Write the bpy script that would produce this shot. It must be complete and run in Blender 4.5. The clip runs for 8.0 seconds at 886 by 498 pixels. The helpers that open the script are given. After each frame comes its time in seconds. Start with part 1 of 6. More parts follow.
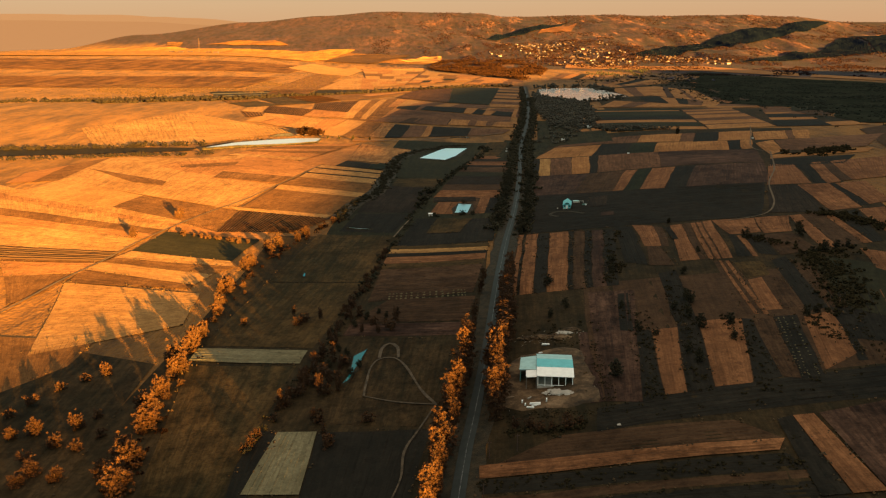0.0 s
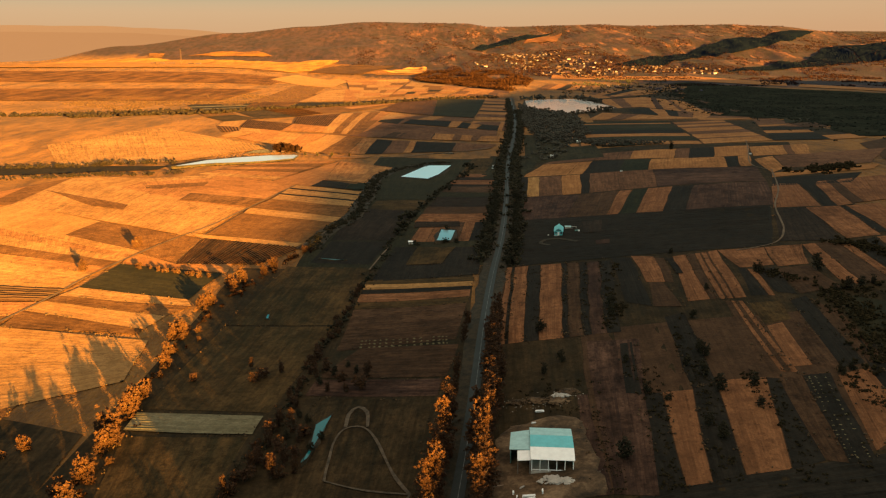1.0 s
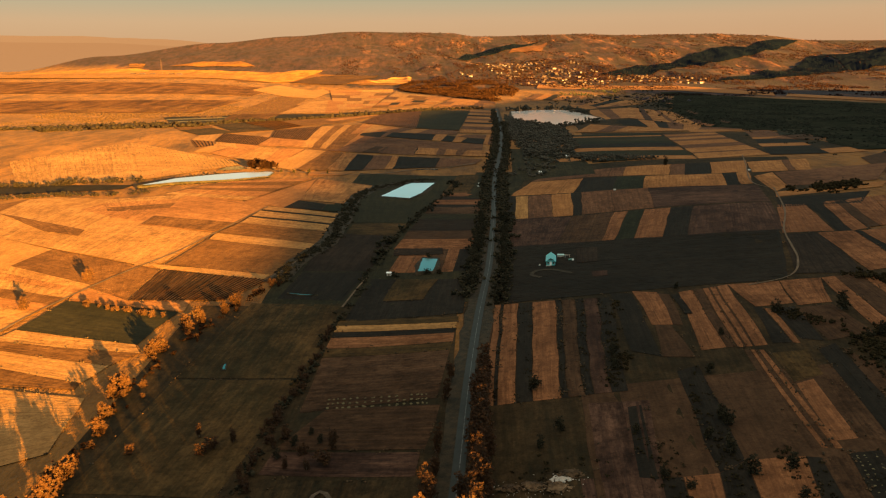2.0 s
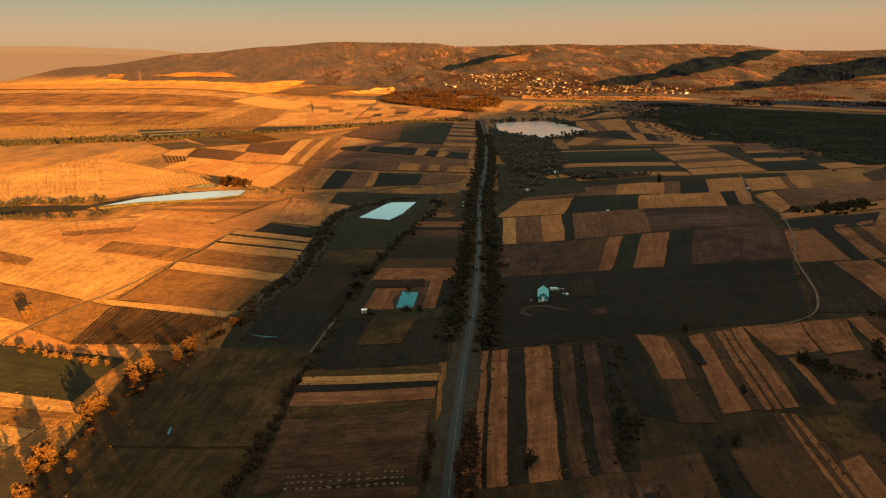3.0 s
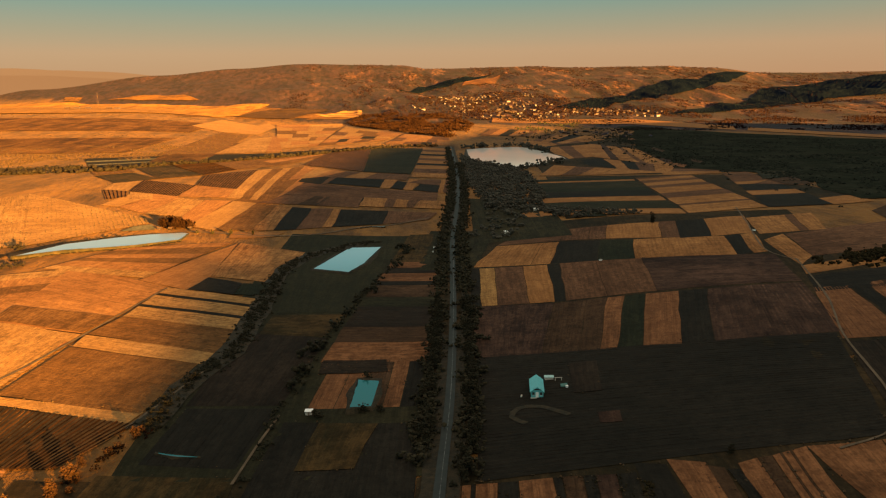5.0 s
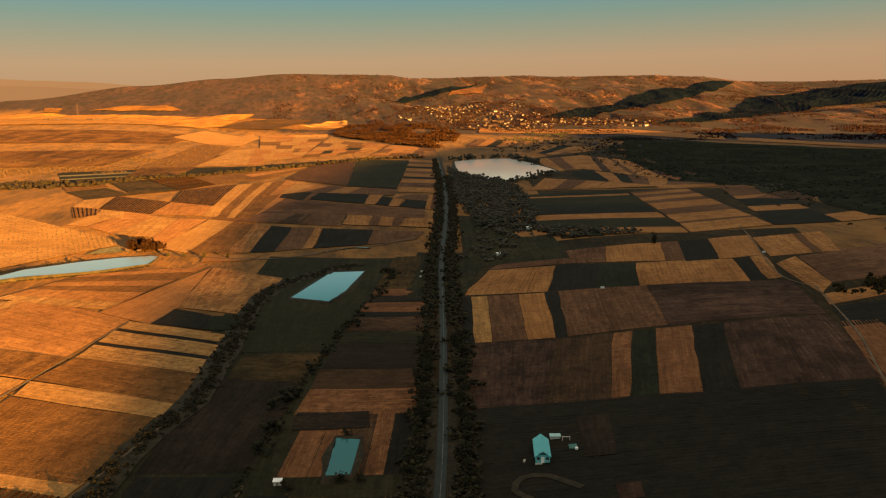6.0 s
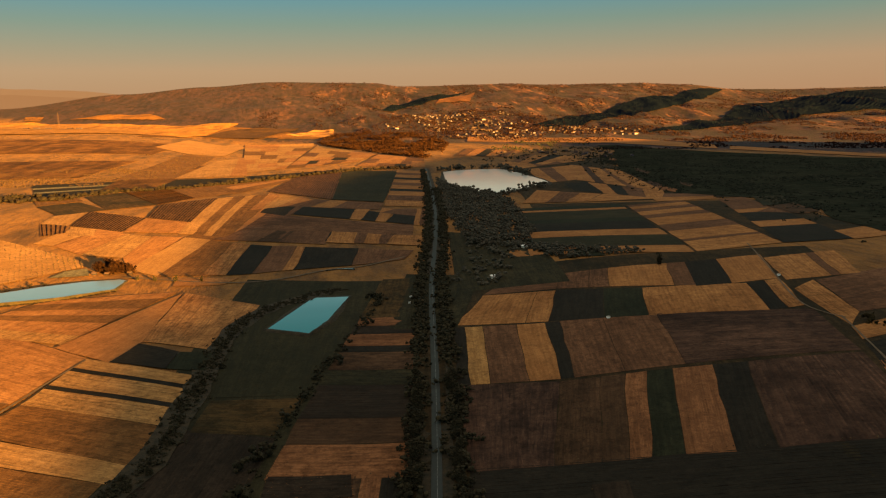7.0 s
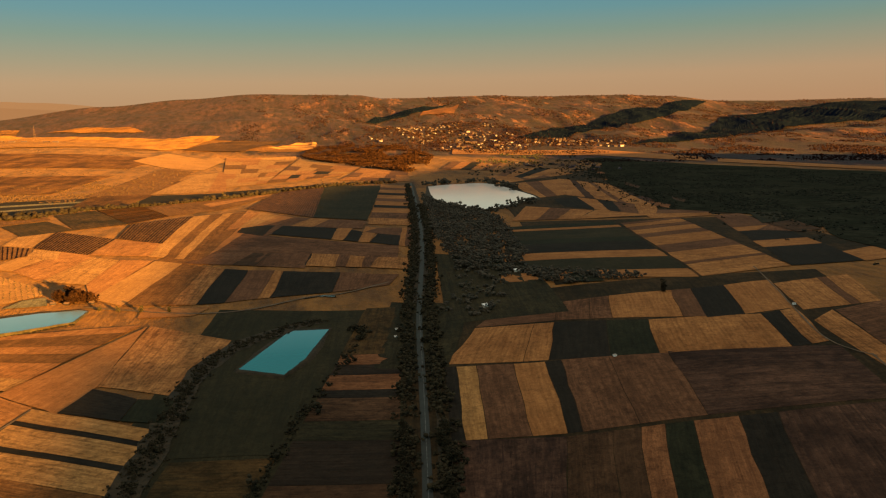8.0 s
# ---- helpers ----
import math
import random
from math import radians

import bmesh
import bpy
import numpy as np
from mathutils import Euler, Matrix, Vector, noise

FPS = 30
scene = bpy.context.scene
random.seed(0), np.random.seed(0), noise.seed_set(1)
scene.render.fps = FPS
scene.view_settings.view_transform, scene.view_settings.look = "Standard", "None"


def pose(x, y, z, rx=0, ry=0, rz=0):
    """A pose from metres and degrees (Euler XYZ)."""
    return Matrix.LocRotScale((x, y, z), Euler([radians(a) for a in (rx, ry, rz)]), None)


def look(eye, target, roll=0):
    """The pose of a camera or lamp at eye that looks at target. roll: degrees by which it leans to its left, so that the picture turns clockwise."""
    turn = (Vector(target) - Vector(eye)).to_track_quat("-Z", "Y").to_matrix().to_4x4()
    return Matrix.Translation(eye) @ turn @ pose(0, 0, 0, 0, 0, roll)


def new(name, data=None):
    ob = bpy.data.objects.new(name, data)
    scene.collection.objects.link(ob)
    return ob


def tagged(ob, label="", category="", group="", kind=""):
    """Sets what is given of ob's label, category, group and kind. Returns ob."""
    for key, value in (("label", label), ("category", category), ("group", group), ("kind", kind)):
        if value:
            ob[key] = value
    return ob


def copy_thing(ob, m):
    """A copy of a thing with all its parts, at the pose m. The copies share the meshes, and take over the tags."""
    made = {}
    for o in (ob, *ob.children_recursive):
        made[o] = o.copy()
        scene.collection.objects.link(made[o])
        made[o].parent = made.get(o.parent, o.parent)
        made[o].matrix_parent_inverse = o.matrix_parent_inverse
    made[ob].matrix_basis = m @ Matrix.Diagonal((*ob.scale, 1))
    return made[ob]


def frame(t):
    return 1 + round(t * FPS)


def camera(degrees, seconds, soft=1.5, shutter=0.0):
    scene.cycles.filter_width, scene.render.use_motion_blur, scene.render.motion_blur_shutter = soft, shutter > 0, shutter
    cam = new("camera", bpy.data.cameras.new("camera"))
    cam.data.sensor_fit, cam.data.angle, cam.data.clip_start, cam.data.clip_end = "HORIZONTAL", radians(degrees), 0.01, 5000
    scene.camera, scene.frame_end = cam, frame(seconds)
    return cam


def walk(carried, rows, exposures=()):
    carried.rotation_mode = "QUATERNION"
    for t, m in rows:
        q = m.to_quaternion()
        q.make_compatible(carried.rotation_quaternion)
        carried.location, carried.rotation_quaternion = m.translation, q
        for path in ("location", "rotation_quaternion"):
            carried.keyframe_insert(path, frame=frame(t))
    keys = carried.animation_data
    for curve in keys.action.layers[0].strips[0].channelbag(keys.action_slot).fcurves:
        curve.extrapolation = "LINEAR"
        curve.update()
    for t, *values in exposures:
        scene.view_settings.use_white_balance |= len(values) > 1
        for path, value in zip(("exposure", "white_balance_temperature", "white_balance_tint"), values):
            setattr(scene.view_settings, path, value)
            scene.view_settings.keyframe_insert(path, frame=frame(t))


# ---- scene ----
cam = camera(59.88, 8.0, soft=1.2)
PATH = [
    (0.0, (-3.327, -1.511, 84.869), (-2.388, 95.316, 59.896), -0.46),
    (0.5, (-1.48, 16.818, 85.895), (0.435, 113.795, 61.569), -0.64),
    (1.0, (0.346, 35.116, 86.957), (2.942, 132.205, 63.148), -0.64),
    (1.5, (2.151, 53.382, 88.056), (5.588, 150.572, 64.766), -0.71),
    (3.0, (7.436, 107.99, 91.572), (13.805, 205.428, 70.003), -0.8),
    (3.5, (9.155, 126.127, 92.818), (16.578, 223.618, 71.829), -0.8),
    (4.0, (10.853, 144.232, 94.1), (19.244, 241.801, 73.854), -0.9),
    (4.5, (12.529, 162.304, 95.419), (21.874, 259.928, 75.87), -0.93),
    (6.0, (17.431, 216.322, 99.594), (29.423, 313.971, 81.678), -1.07),
    (6.5, (19.022, 234.264, 101.06), (31.81, 331.934, 83.826), -1.27),
    (7.0, (20.592, 252.173, 102.561), (34.175, 349.776, 85.553), -1.18),
    (7.5, (22.14, 270.052, 104.1), (36.739, 367.619, 87.742), -1.1),
    (8.0, (23.667, 287.899, 105.675), (39.332, 385.422, 90.053), -1.3),
]
walk(cam, [(t, look(eye, target, roll)) for t, eye, target, roll in PATH], exposures=[(0.0, 4.58), (4.5, 4.33), (8, 4.15)])

# ---- world and sun ----
SUN_AZ, SUN_EL = 150.0, 4.8          # degrees; clockwise from +y
world = bpy.data.worlds.new("evening_sky")
scene.world = world
world.use_nodes = True
wn, wl = world.node_tree.nodes, world.node_tree.links
wn.clear()
w_out = wn.new("ShaderNodeOutputWorld")
w_bg = wn.new("ShaderNodeBackground")
w_bg.inputs["Strength"].default_value = 0.05
w_sky = wn.new("ShaderNodeTexSky")
w_sky.sky_type, w_sky.sun_disc = "NISHITA", False
w_sky.sun_elevation, w_sky.sun_rotation = radians(SUN_EL), radians(SUN_AZ)
w_sky.altitude, w_sky.dust_density = 200, 2.0
w_co = wn.new("ShaderNodeTexCoord")
w_sep = wn.new("ShaderNodeSeparateXYZ")
w_ramp = wn.new("ShaderNodeValToRGB")
SKY = [(0.0, (0.52, 0.27, 0.14)), (0.06, (0.50, 0.30, 0.17)), (0.088, (0.34, 0.29, 0.19)), (0.115, (0.20, 0.28, 0.22)), (0.14, (0.115, 0.27, 0.29)),
       (0.17, (0.07, 0.25, 0.33)), (0.24, (0.08, 0.38, 0.40)), (0.32, (0.10, 0.50, 0.50)), (0.45, (0.44, 0.53, 0.46)), (0.62, (0.86, 0.71, 0.54)), (1.0, (0.96, 0.79, 0.60))]
ramp = w_ramp.color_ramp
while len(ramp.elements) < len(SKY):
    ramp.elements.new(0.5)
for el, (at, col) in zip(ramp.elements, SKY):
    el.position, el.color = at, (*col, 1)
w_mix = wn.new("ShaderNodeMix")
w_mix.data_type = "RGBA"
w_mix.inputs["Factor"].default_value = 0.97
wl.new(w_co.outputs["Generated"], w_sep.inputs[0])
wl.new(w_sep.outputs["Z"], w_ramp.inputs[0])
wl.new(w_sky.outputs[0], w_mix.inputs[6])
wl.new(w_ramp.outputs[0], w_mix.inputs[7])
wl.new(w_mix.outputs[2], w_bg.inputs[0])
wl.new(w_bg.outputs[0], w_out.inputs[0])

sun_data = bpy.data.lights.new("sun", "SUN")
sun_data.energy, sun_data.angle, sun_data.color = 4.3, radians(0.55), (1.0, 0.45, 0.06)
sun = new("sun", sun_data)
sa, se = radians(SUN_AZ), radians(SUN_EL)
to_sun = Vector((math.sin(sa) * math.cos(se), math.cos(sa) * math.cos(se), math.sin(se)))
sun.rotation_euler = to_sun.to_track_quat("Z", "Y").to_euler()


# ---- the lie of the land ----
def sig(v):
    return 1 / (1 + math.exp(-max(-50, min(50, v))))


def ease(v):
    v = max(0.0, min(1.0, v))
    return v * v * (3 - 2 * v)


def table(v, rows):
    """Straight steps between rows (v, value)."""
    if v <= rows[0][0]:
        return rows[0][1]
    for (a, p), (b, q) in zip(rows, rows[1:]):
        if v <= b:
            return p + (q - p) * ease((v - a) / (b - a))
    return rows[-1][1]


CREST = [(-33, 85), (-25.5, 105), (-20, 175), (-12.8, 238), (-7.8, 270), (-3.6, 290), (3.2, 278), (5, 258), (8.5, 259), (11.5, 262),
         (16.5, 250), (21, 248), (24, 234), (27.5, 203), (31, 197), (45, 185), (60, 120)]
# unseen ridge south-east of the valley, crest fitted to its evening shade's edge: x, y, top
RIDGE = [(560, -1500, 81), (585, -1219, 107), (600, -1159, 107), (595, -1099, 108), (600, -1059, 109), (612, -1032, 107.5), (625, -1014, 106), (640, -999, 106.5), (666, -969, 107),
         (680, -929, 108.5), (672, -867, 112), (684, -844, 119.5), (696, -822, 124), (690, -803, 124.8), (680, -776, 126), (675, -741, 127),
         (670, -699, 127.6), (669, -643, 128.6), (680, -599, 128.3), (684, -509, 129.6), (666, -424, 132.6), (680, -249, 138), (712, -117, 137), (756, 113, 137), (872, 435, 137),
         (1017, 658, 141), (1220, 763, 144), (1377, 1031, 150), (1609, 1001, 151), (1912, 719, 148), (2250, 401, 147), (2600, 250, 104)]


def ridge(x, y):
    best, top = 1e9, 0
    for (ax, ay, az), (bx, by, bz) in zip(RIDGE, RIDGE[1:]):
        dx, dy = bx - ax, by - ay
        u = max(0.0, min(1.0, ((x - ax) * dx + (y - ay) * dy) / (dx * dx + dy * dy)))
        d = math.hypot(x - ax - u * dx, y - ay - u * dy)
        if d < best:
            best, top = d, az + u * (bz - az)
    return top, best


def floor_height(x, y):
    """The valley floor and the plateau, without hills."""
    T = math.tanh((x - 60) / 150)
    S1, S2 = sig((y - 430) / 70), sig((y - 880) / 70)
    z = -4.06 + 16.93 * T + 9.45 * S1 - 9.3 * T * S1 + 4.68 * S2 - 9.92 * T * S2
    z += 3.11 * (1 - S1) * math.exp(-((x - 60) / 60) ** 2) - 8.09 * S1 * (1 - S2) * math.exp(-((x - 60) / 90) ** 2)
    r, az = math.hypot(x, y), math.degrees(math.atan2(x, y))
    return z + ease((r - 1350) / 2000) * (75 * sig((-9 - az) / 2.5) + 30 * sig((az - 2) / 2))


def height(x, y):
    z = floor_height(x, y)
    r, az = math.hypot(x, y), math.degrees(math.atan2(x, y))
    if abs(az) < 75 and r > 2300:
        r0 = 2650 + 850 * sig((-10 - az) / 3)
        u = (r - r0) / (4300 - r0)
        if u > 0:
            crest = table(az, CREST)
            rise = u ** 1.25 if u < 1 else 1 - 0.25 * (u - 1)
            n = noise.fractal(Vector((x / 420, y / 420, 3.1)), 0.9, 2.1, 5)
            v = noise.noise(Vector((x / 300 + y / 900, y / 1400, 7.7)))
            z += (crest - z) * rise + (34 * n - 40 * abs(v)) * 2.2 * u * max(0, 1.02 - u)
            gully = abs(noise.noise(Vector((x / 150 + y / 500, y / 420, 4.4)))) + 0.5 * abs(noise.noise(Vector((x / 70, y / 170, 2.2))))
            z -= 17 * gully * sig((az + 2) / 2) * min(1.0, 4 * u) * ease((1.0 - u) * 4)
    if x > 150:
        top, d = ridge(x, y)
        k = max(0.0, 1 - d / 540) ** 1.3
        if k > 0:
            z += (top - z) * k + 2.5 * k * noise.noise(Vector((x / 60, y / 60, 1.3)))
    return z


def link(name, verts, faces, mat, uvs=None, smooth=False):
    me = bpy.data.meshes.new(name)
    me.from_pydata(verts, [], faces)
    if uvs:
        lay = me.uv_layers.new(name="metres")
        for loop in me.loops:
            lay.data[loop.index].uv = uvs[loop.vertex_index]
    if mat:
        me.materials.append(mat)
    if smooth:
        me.shade_smooth()
    return new(name, me)


def part(name, bm, mat, parent, label=""):
    """One bmesh as one mesh object under a thing or a part."""
    me = bpy.data.meshes.new(name)
    bm.to_mesh(me)
    bm.free()
    me.materials.append(mat)
    ob = new(name, me)
    ob.parent = parent
    return tagged(ob, label)


def box(bm, x0, y0, z0, x1, y1, z1):
    v = [bm.verts.new((x, y, z)) for z in (z0, z1) for x, y in ((x0, y0), (x1, y0), (x1, y1), (x0, y1))]
    for f in ((3, 2, 1, 0), (4, 5, 6, 7), (0, 1, 5, 4), (1, 2, 6, 5), (2, 3, 7, 6), (3, 0, 4, 7)):
        bm.faces.new([v[i] for i in f])
    return v


def curve_points(pts, step):
    """A smooth line through the given plan points, cut about every step metres."""
    out = []
    P = [pts[0], *pts, pts[-1]]
    for a, b, c, d in zip(P, P[1:], P[2:], P[3:]):
        n = max(1, int(math.dist(b, c) / step))
        for i in range(n):
            u = i / n
            out.append(tuple(0.5 * (2 * q + (r - p) * u + (2 * p - 5 * q + 4 * r - s) * u * u + (3 * q - p - 3 * r + s) * u ** 3)
                             for p, q, r, s in zip(a, b, c, d)))
    return out + [tuple(pts[-1])]


def ribbon(name, pts, width, lift, mat, step=8, ragged=0.0, across=2, crown=0.0):
    """A strip of ground along a line: road, track, ditch, bank."""
    line = curve_points(pts, step)
    V, U, L = [], [], 0
    for i, p in enumerate(line):
        a, b = line[max(0, i - 1)], line[min(len(line) - 1, i + 1)]
        d = Vector((b[0] - a[0], b[1] - a[1])).normalized()
        L += math.dist(p, line[i - 1]) if i else 0
        for j in range(across + 1):
            s = j / across - 0.5
            w = width * (1 + ragged * noise.noise(Vector((p[0] / 9, p[1] / 9, s * 7))))
            x, y = p[0] + d.y * s * w, p[1] - d.x * s * w
            V.append((x, y, height(x, y) + lift + crown * (1 - 4 * s * s)))
            U.append((s * width, L))
    k = across + 1
    F = [(i * k + j, i * k + j + 1, (i + 1) * k + j + 1, (i + 1) * k + j) for i in range(len(line) - 1) for j in range(across)]
    return link(name, V, F, mat, U)


# ---- materials ----
class Nodes:
    """Short hand for building one node material."""

    def __init__(self, name):
        self.mat = bpy.data.materials.new(name)
        self.mat.use_nodes = True
        self.tree = self.mat.node_tree
        self.bsdf = self.tree.nodes["Principled BSDF"]

    def add(self, kind, **values):
        n = self.tree.nodes.new(kind)
        for key, value in values.items():
            if key in n.inputs:
                n.inputs[key].default_value = value
        return n

    def join(self, a, b):
        self.tree.links.new(a, b)

    def put(self, sock, value):
        if isinstance(value, bpy.types.NodeSocket):
            self.join(value, sock)
        else:
            sock.default_value = value

    def place(self, uv=False):
        if uv:
            return self.add("ShaderNodeUVMap").outputs[0]
        return self.add("ShaderNodeNewGeometry").outputs["Position"]

    def scaled(self, vec, scale, turn=0.0):
        m = self.add("ShaderNodeMapping")
        self.join(vec, m.inputs["Vector"])
        m.inputs["Scale"].default_value = scale
        m.inputs["Rotation"].default_value = (0, 0, turn)
        return m.outputs[0]

    def noise(self, vec, scale, detail=4.0, rough=0.6):
        n = self.add("ShaderNodeTexNoise", Scale=scale, Detail=detail, Roughness=rough)
        self.join(vec, n.inputs["Vector"])
        return n.outputs["Fac"]

    def ramp(self, fac, *stops):
        n = self.add("ShaderNodeValToRGB")
        e = n.color_ramp.elements
        while len(e) < len(stops):
            e.new(0.5)
        for el, (at, col) in zip(e, stops):
            col = (col, col, col) if isinstance(col, (int, float)) else col
            el.position, el.color = at, (*col, 1)
        self.join(fac, n.inputs[0])
        return n.outputs[0]

    def mix(self, fac, a, b, how="MIX"):
        n = self.add("ShaderNodeMix")
        n.data_type, n.blend_type = "RGBA", how
        for sock, v in ((n.inputs[0], fac), (n.inputs[6], a), (n.inputs[7], b)):
            if isinstance(v, tuple):
                v = (*v, 1)
            self.put(sock, v)
        return n.outputs[2]

    def math(self, op, a, b=0.0):
        n = self.add("ShaderNodeMath")
        n.operation = op
        self.put(n.inputs[0], a)
        self.put(n.inputs[1], b)
        return n.outputs[0]

    def chance(self):
        return self.add("ShaderNodeObjectInfo").outputs["Random"]

    def island(self):
        return self.add("ShaderNodeNewGeometry").outputs["Random Per Island"]

    def done(self, colour, rough=0.9, bump=None, strength=0.5, distance=0.3, metal=0.0, spec=0.2):
        self.put(self.bsdf.inputs["Base Color"], (*colour, 1) if isinstance(colour, tuple) else colour)
        self.put(self.bsdf.inputs["Roughness"], rough)
        self.bsdf.inputs["Metallic"].default_value = metal
        self.bsdf.inputs["Specular IOR Level"].default_value = spec
        if bump is not None:
            b = self.add("ShaderNodeBump", Strength=strength, Distance=distance)
            self.join(bump, b.inputs["Height"])
            self.join(b.outputs[0], self.bsdf.inputs["Normal"])
        return self.mat


def ground_material():
    """Dry grass and earth in the valley; rusty woods and clearings on the hills, tinted bluish for haze."""
    m = Nodes("dry_grass_and_earth")
    p = m.place()
    big, mid, fine = m.noise(m.scaled(p, (1, 0.4, 1)), 0.0045, 6), m.noise(m.scaled(p, (1, 0.25, 1)), 0.03, 6, 0.65), m.noise(p, 0.5, 4)
    a = m.ramp(big, (0.40, (0.066, 0.030, 0.0082)), (0.5, (0.210, 0.095, 0.0195)), (0.62, (0.105, 0.049, 0.0150)))
    b = m.ramp(mid, (0.36, (0.052, 0.027, 0.0090)), (0.52, (0.205, 0.094, 0.0190)), (0.7, (0.285, 0.136, 0.0290)))
    c = m.mix(0.6, a, b)
    c = m.mix(0.35, c, m.ramp(fine, (0.3, 0.25), (0.7, 1.0)), "MULTIPLY")
    c = m.mix(0.55, c, m.ramp(m.noise(m.scaled(p, (1, 0.4, 1)), 0.09, 6, 0.75), (0.40, 0.35), (0.52, 1.0)), "MULTIPLY")
    wood = m.noise(m.scaled(p, (1, 0.3, 1)), 0.008, 8, 0.68)
    speck = m.noise(m.scaled(p, (1, 0.25, 1)), 0.05, 6, 0.75)
    # raised blue in these stops imitates haze over the hills
    w = m.ramp(wood, (0.38, (0.010, 0.0056, 0.0090)), (0.47, (0.026, 0.0116, 0.0180)), (0.58, (0.046, 0.0185, 0.0200)), (0.605, (0.100, 0.0400, 0.026)), (0.72, (0.140, 0.058, 0.034)))
    clear = m.noise(m.scaled(p, (1.0, 0.25, 1)), 0.011, 6, 0.65)
    side = m.add("ShaderNodeSeparateXYZ")
    m.join(p, side.inputs[0])
    east = m.math("MULTIPLY", m.math("ADD", side.outputs["X"], 350.0), 0.0016)
    # western hills pulled to one even purple, as haze would
    w = m.mix(m.ramp(east, (0.0, 0.72), (1.0, 0.0)), w, (0.033, 0.0155, 0.0215))
    w = m.mix(m.math("MULTIPLY", m.ramp(clear, (0.55, 0.0), (0.59, 0.75)), m.ramp(east, (0.0, 0.1), (1.0, 1.0))), w, (0.165, 0.072, 0.040))
    bushes = m.noise(m.scaled(p, (1, 0.16, 0.5)), 0.024, 7, 0.72)
    w = m.mix(m.math("MULTIPLY", m.ramp(bushes, (0.47, 0.85), (0.53, 0.0)), m.ramp(east, (0.0, 0.0), (1.0, 1.0))), w, (0.016, 0.0082, 0.0110))
    w = m.mix(0.85, w, m.ramp(speck, (0.40, 0.12), (0.58, 1.0)), "MULTIPLY")
    w = m.mix(0.7, w, m.ramp(m.noise(m.scaled(p, (1, 0.5, 1)), 0.14, 5, 0.75), (0.40, 0.15), (0.54, 1.0)), "MULTIPLY")
    sep = m.add("ShaderNodeSeparateXYZ")
    m.join(p, sep.inputs[0])
    away = m.math("ADD", sep.outputs["Y"], m.math("MULTIPLY", sep.outputs["X"], 0.7))
    away = m.math("ADD", away, m.math("MULTIPLY", m.math("MAXIMUM", m.math("SUBTRACT", sep.outputs["X"], 300.0), 0.0), 0.45))
    up = m.math("ADD", m.math("MULTIPLY", m.math("SUBTRACT", away, 2680.0), 0.004), m.math("MULTIPLY", m.math("SUBTRACT", mid, 0.5), 1.5))
    c = m.mix(m.ramp(up, (0.0, 0.0), (0.45, 1.0)), c, w)
    fine = m.math("ADD", fine, m.math("MULTIPLY", speck, 4.0))
    return m.done(c, 0.95, fine, 0.7, 1.4)


def field_material(name, low, high, rows=0.0, row_depth=0.35, spread=0.5, patches=0.45, gloss=0.06, stretch=1.0):
    """Farmland: drill rows along the parcel, drying patches, and a shade of its own for each parcel."""
    m = Nodes(name)
    uv, p = m.place(True), m.place()
    big, mid = m.noise(p, 0.02, 4), m.noise(m.scaled(uv, (1, 0.12, 1)), 0.35, 5, 0.7)
    fine = m.noise(p, 1.3, 3)
    f = m.math("ADD", m.math("MULTIPLY", big, 0.5), m.math("MULTIPLY", mid, 0.5))
    c = m.ramp(f, (0.40, low), (0.60, high))
    blot = m.noise(m.scaled(p, (1, stretch, 1)), 0.09 * stretch ** 0.4, 6, 0.7)
    c = m.mix(patches, c, m.ramp(blot, (0.36, 0.35), (0.56, 1.0)), "MULTIPLY")
    swath = m.math("ADD", m.math("MULTIPLY", m.noise(m.scaled(uv, (1, 0.05, 1)), 0.22, 4, 0.75), 0.6), m.math("MULTIPLY", m.noise(m.scaled(uv, (1, 0.03, 1)), 0.9, 3, 0.7), 0.4))
    c = m.mix(0.5, c, m.ramp(swath, (0.42, 0.35), (0.53, 1.0)), "MULTIPLY")
    c = m.mix(0.45, c, m.ramp(m.noise(m.scaled(uv, (1, 0.4, 1)), 0.8, 5, 0.8), (0.40, 0.35), (0.56, 1.0)), "MULTIPLY")
    c = m.mix(0.65, c, m.ramp(m.noise(p, 0.3, 6, 0.8), (0.38, 0.3), (0.52, 1.0)), "MULTIPLY")
    own = m.math("FRACT", m.math("ADD", m.chance(), m.island()))
    c = m.mix(m.math("MULTIPLY", own, spread), c, low)
    bump = fine
    if rows:
        w = m.add("ShaderNodeTexWave", Scale=1.0, Distortion=1.2, Detail=2.0)
        w.inputs["Detail Scale"].default_value = 0.7
        m.join(m.scaled(uv, (0.314 / rows, 0.02, 1)), w.inputs["Vector"])
        line = w.outputs["Fac"]
        c = m.mix(row_depth * 0.45, c, m.ramp(line, (0.15, 0.4), (0.6, 1.0)), "MULTIPLY")
        bump = m.math("ADD", m.math("MULTIPLY", line, 0.2), fine)
    c = m.mix(0.4, c, m.ramp(fine, (0.3, 0.4), (0.7, 1.0)), "MULTIPLY")
    return m.done(c, 0.95, bump, 0.4, 0.3, spec=gloss)


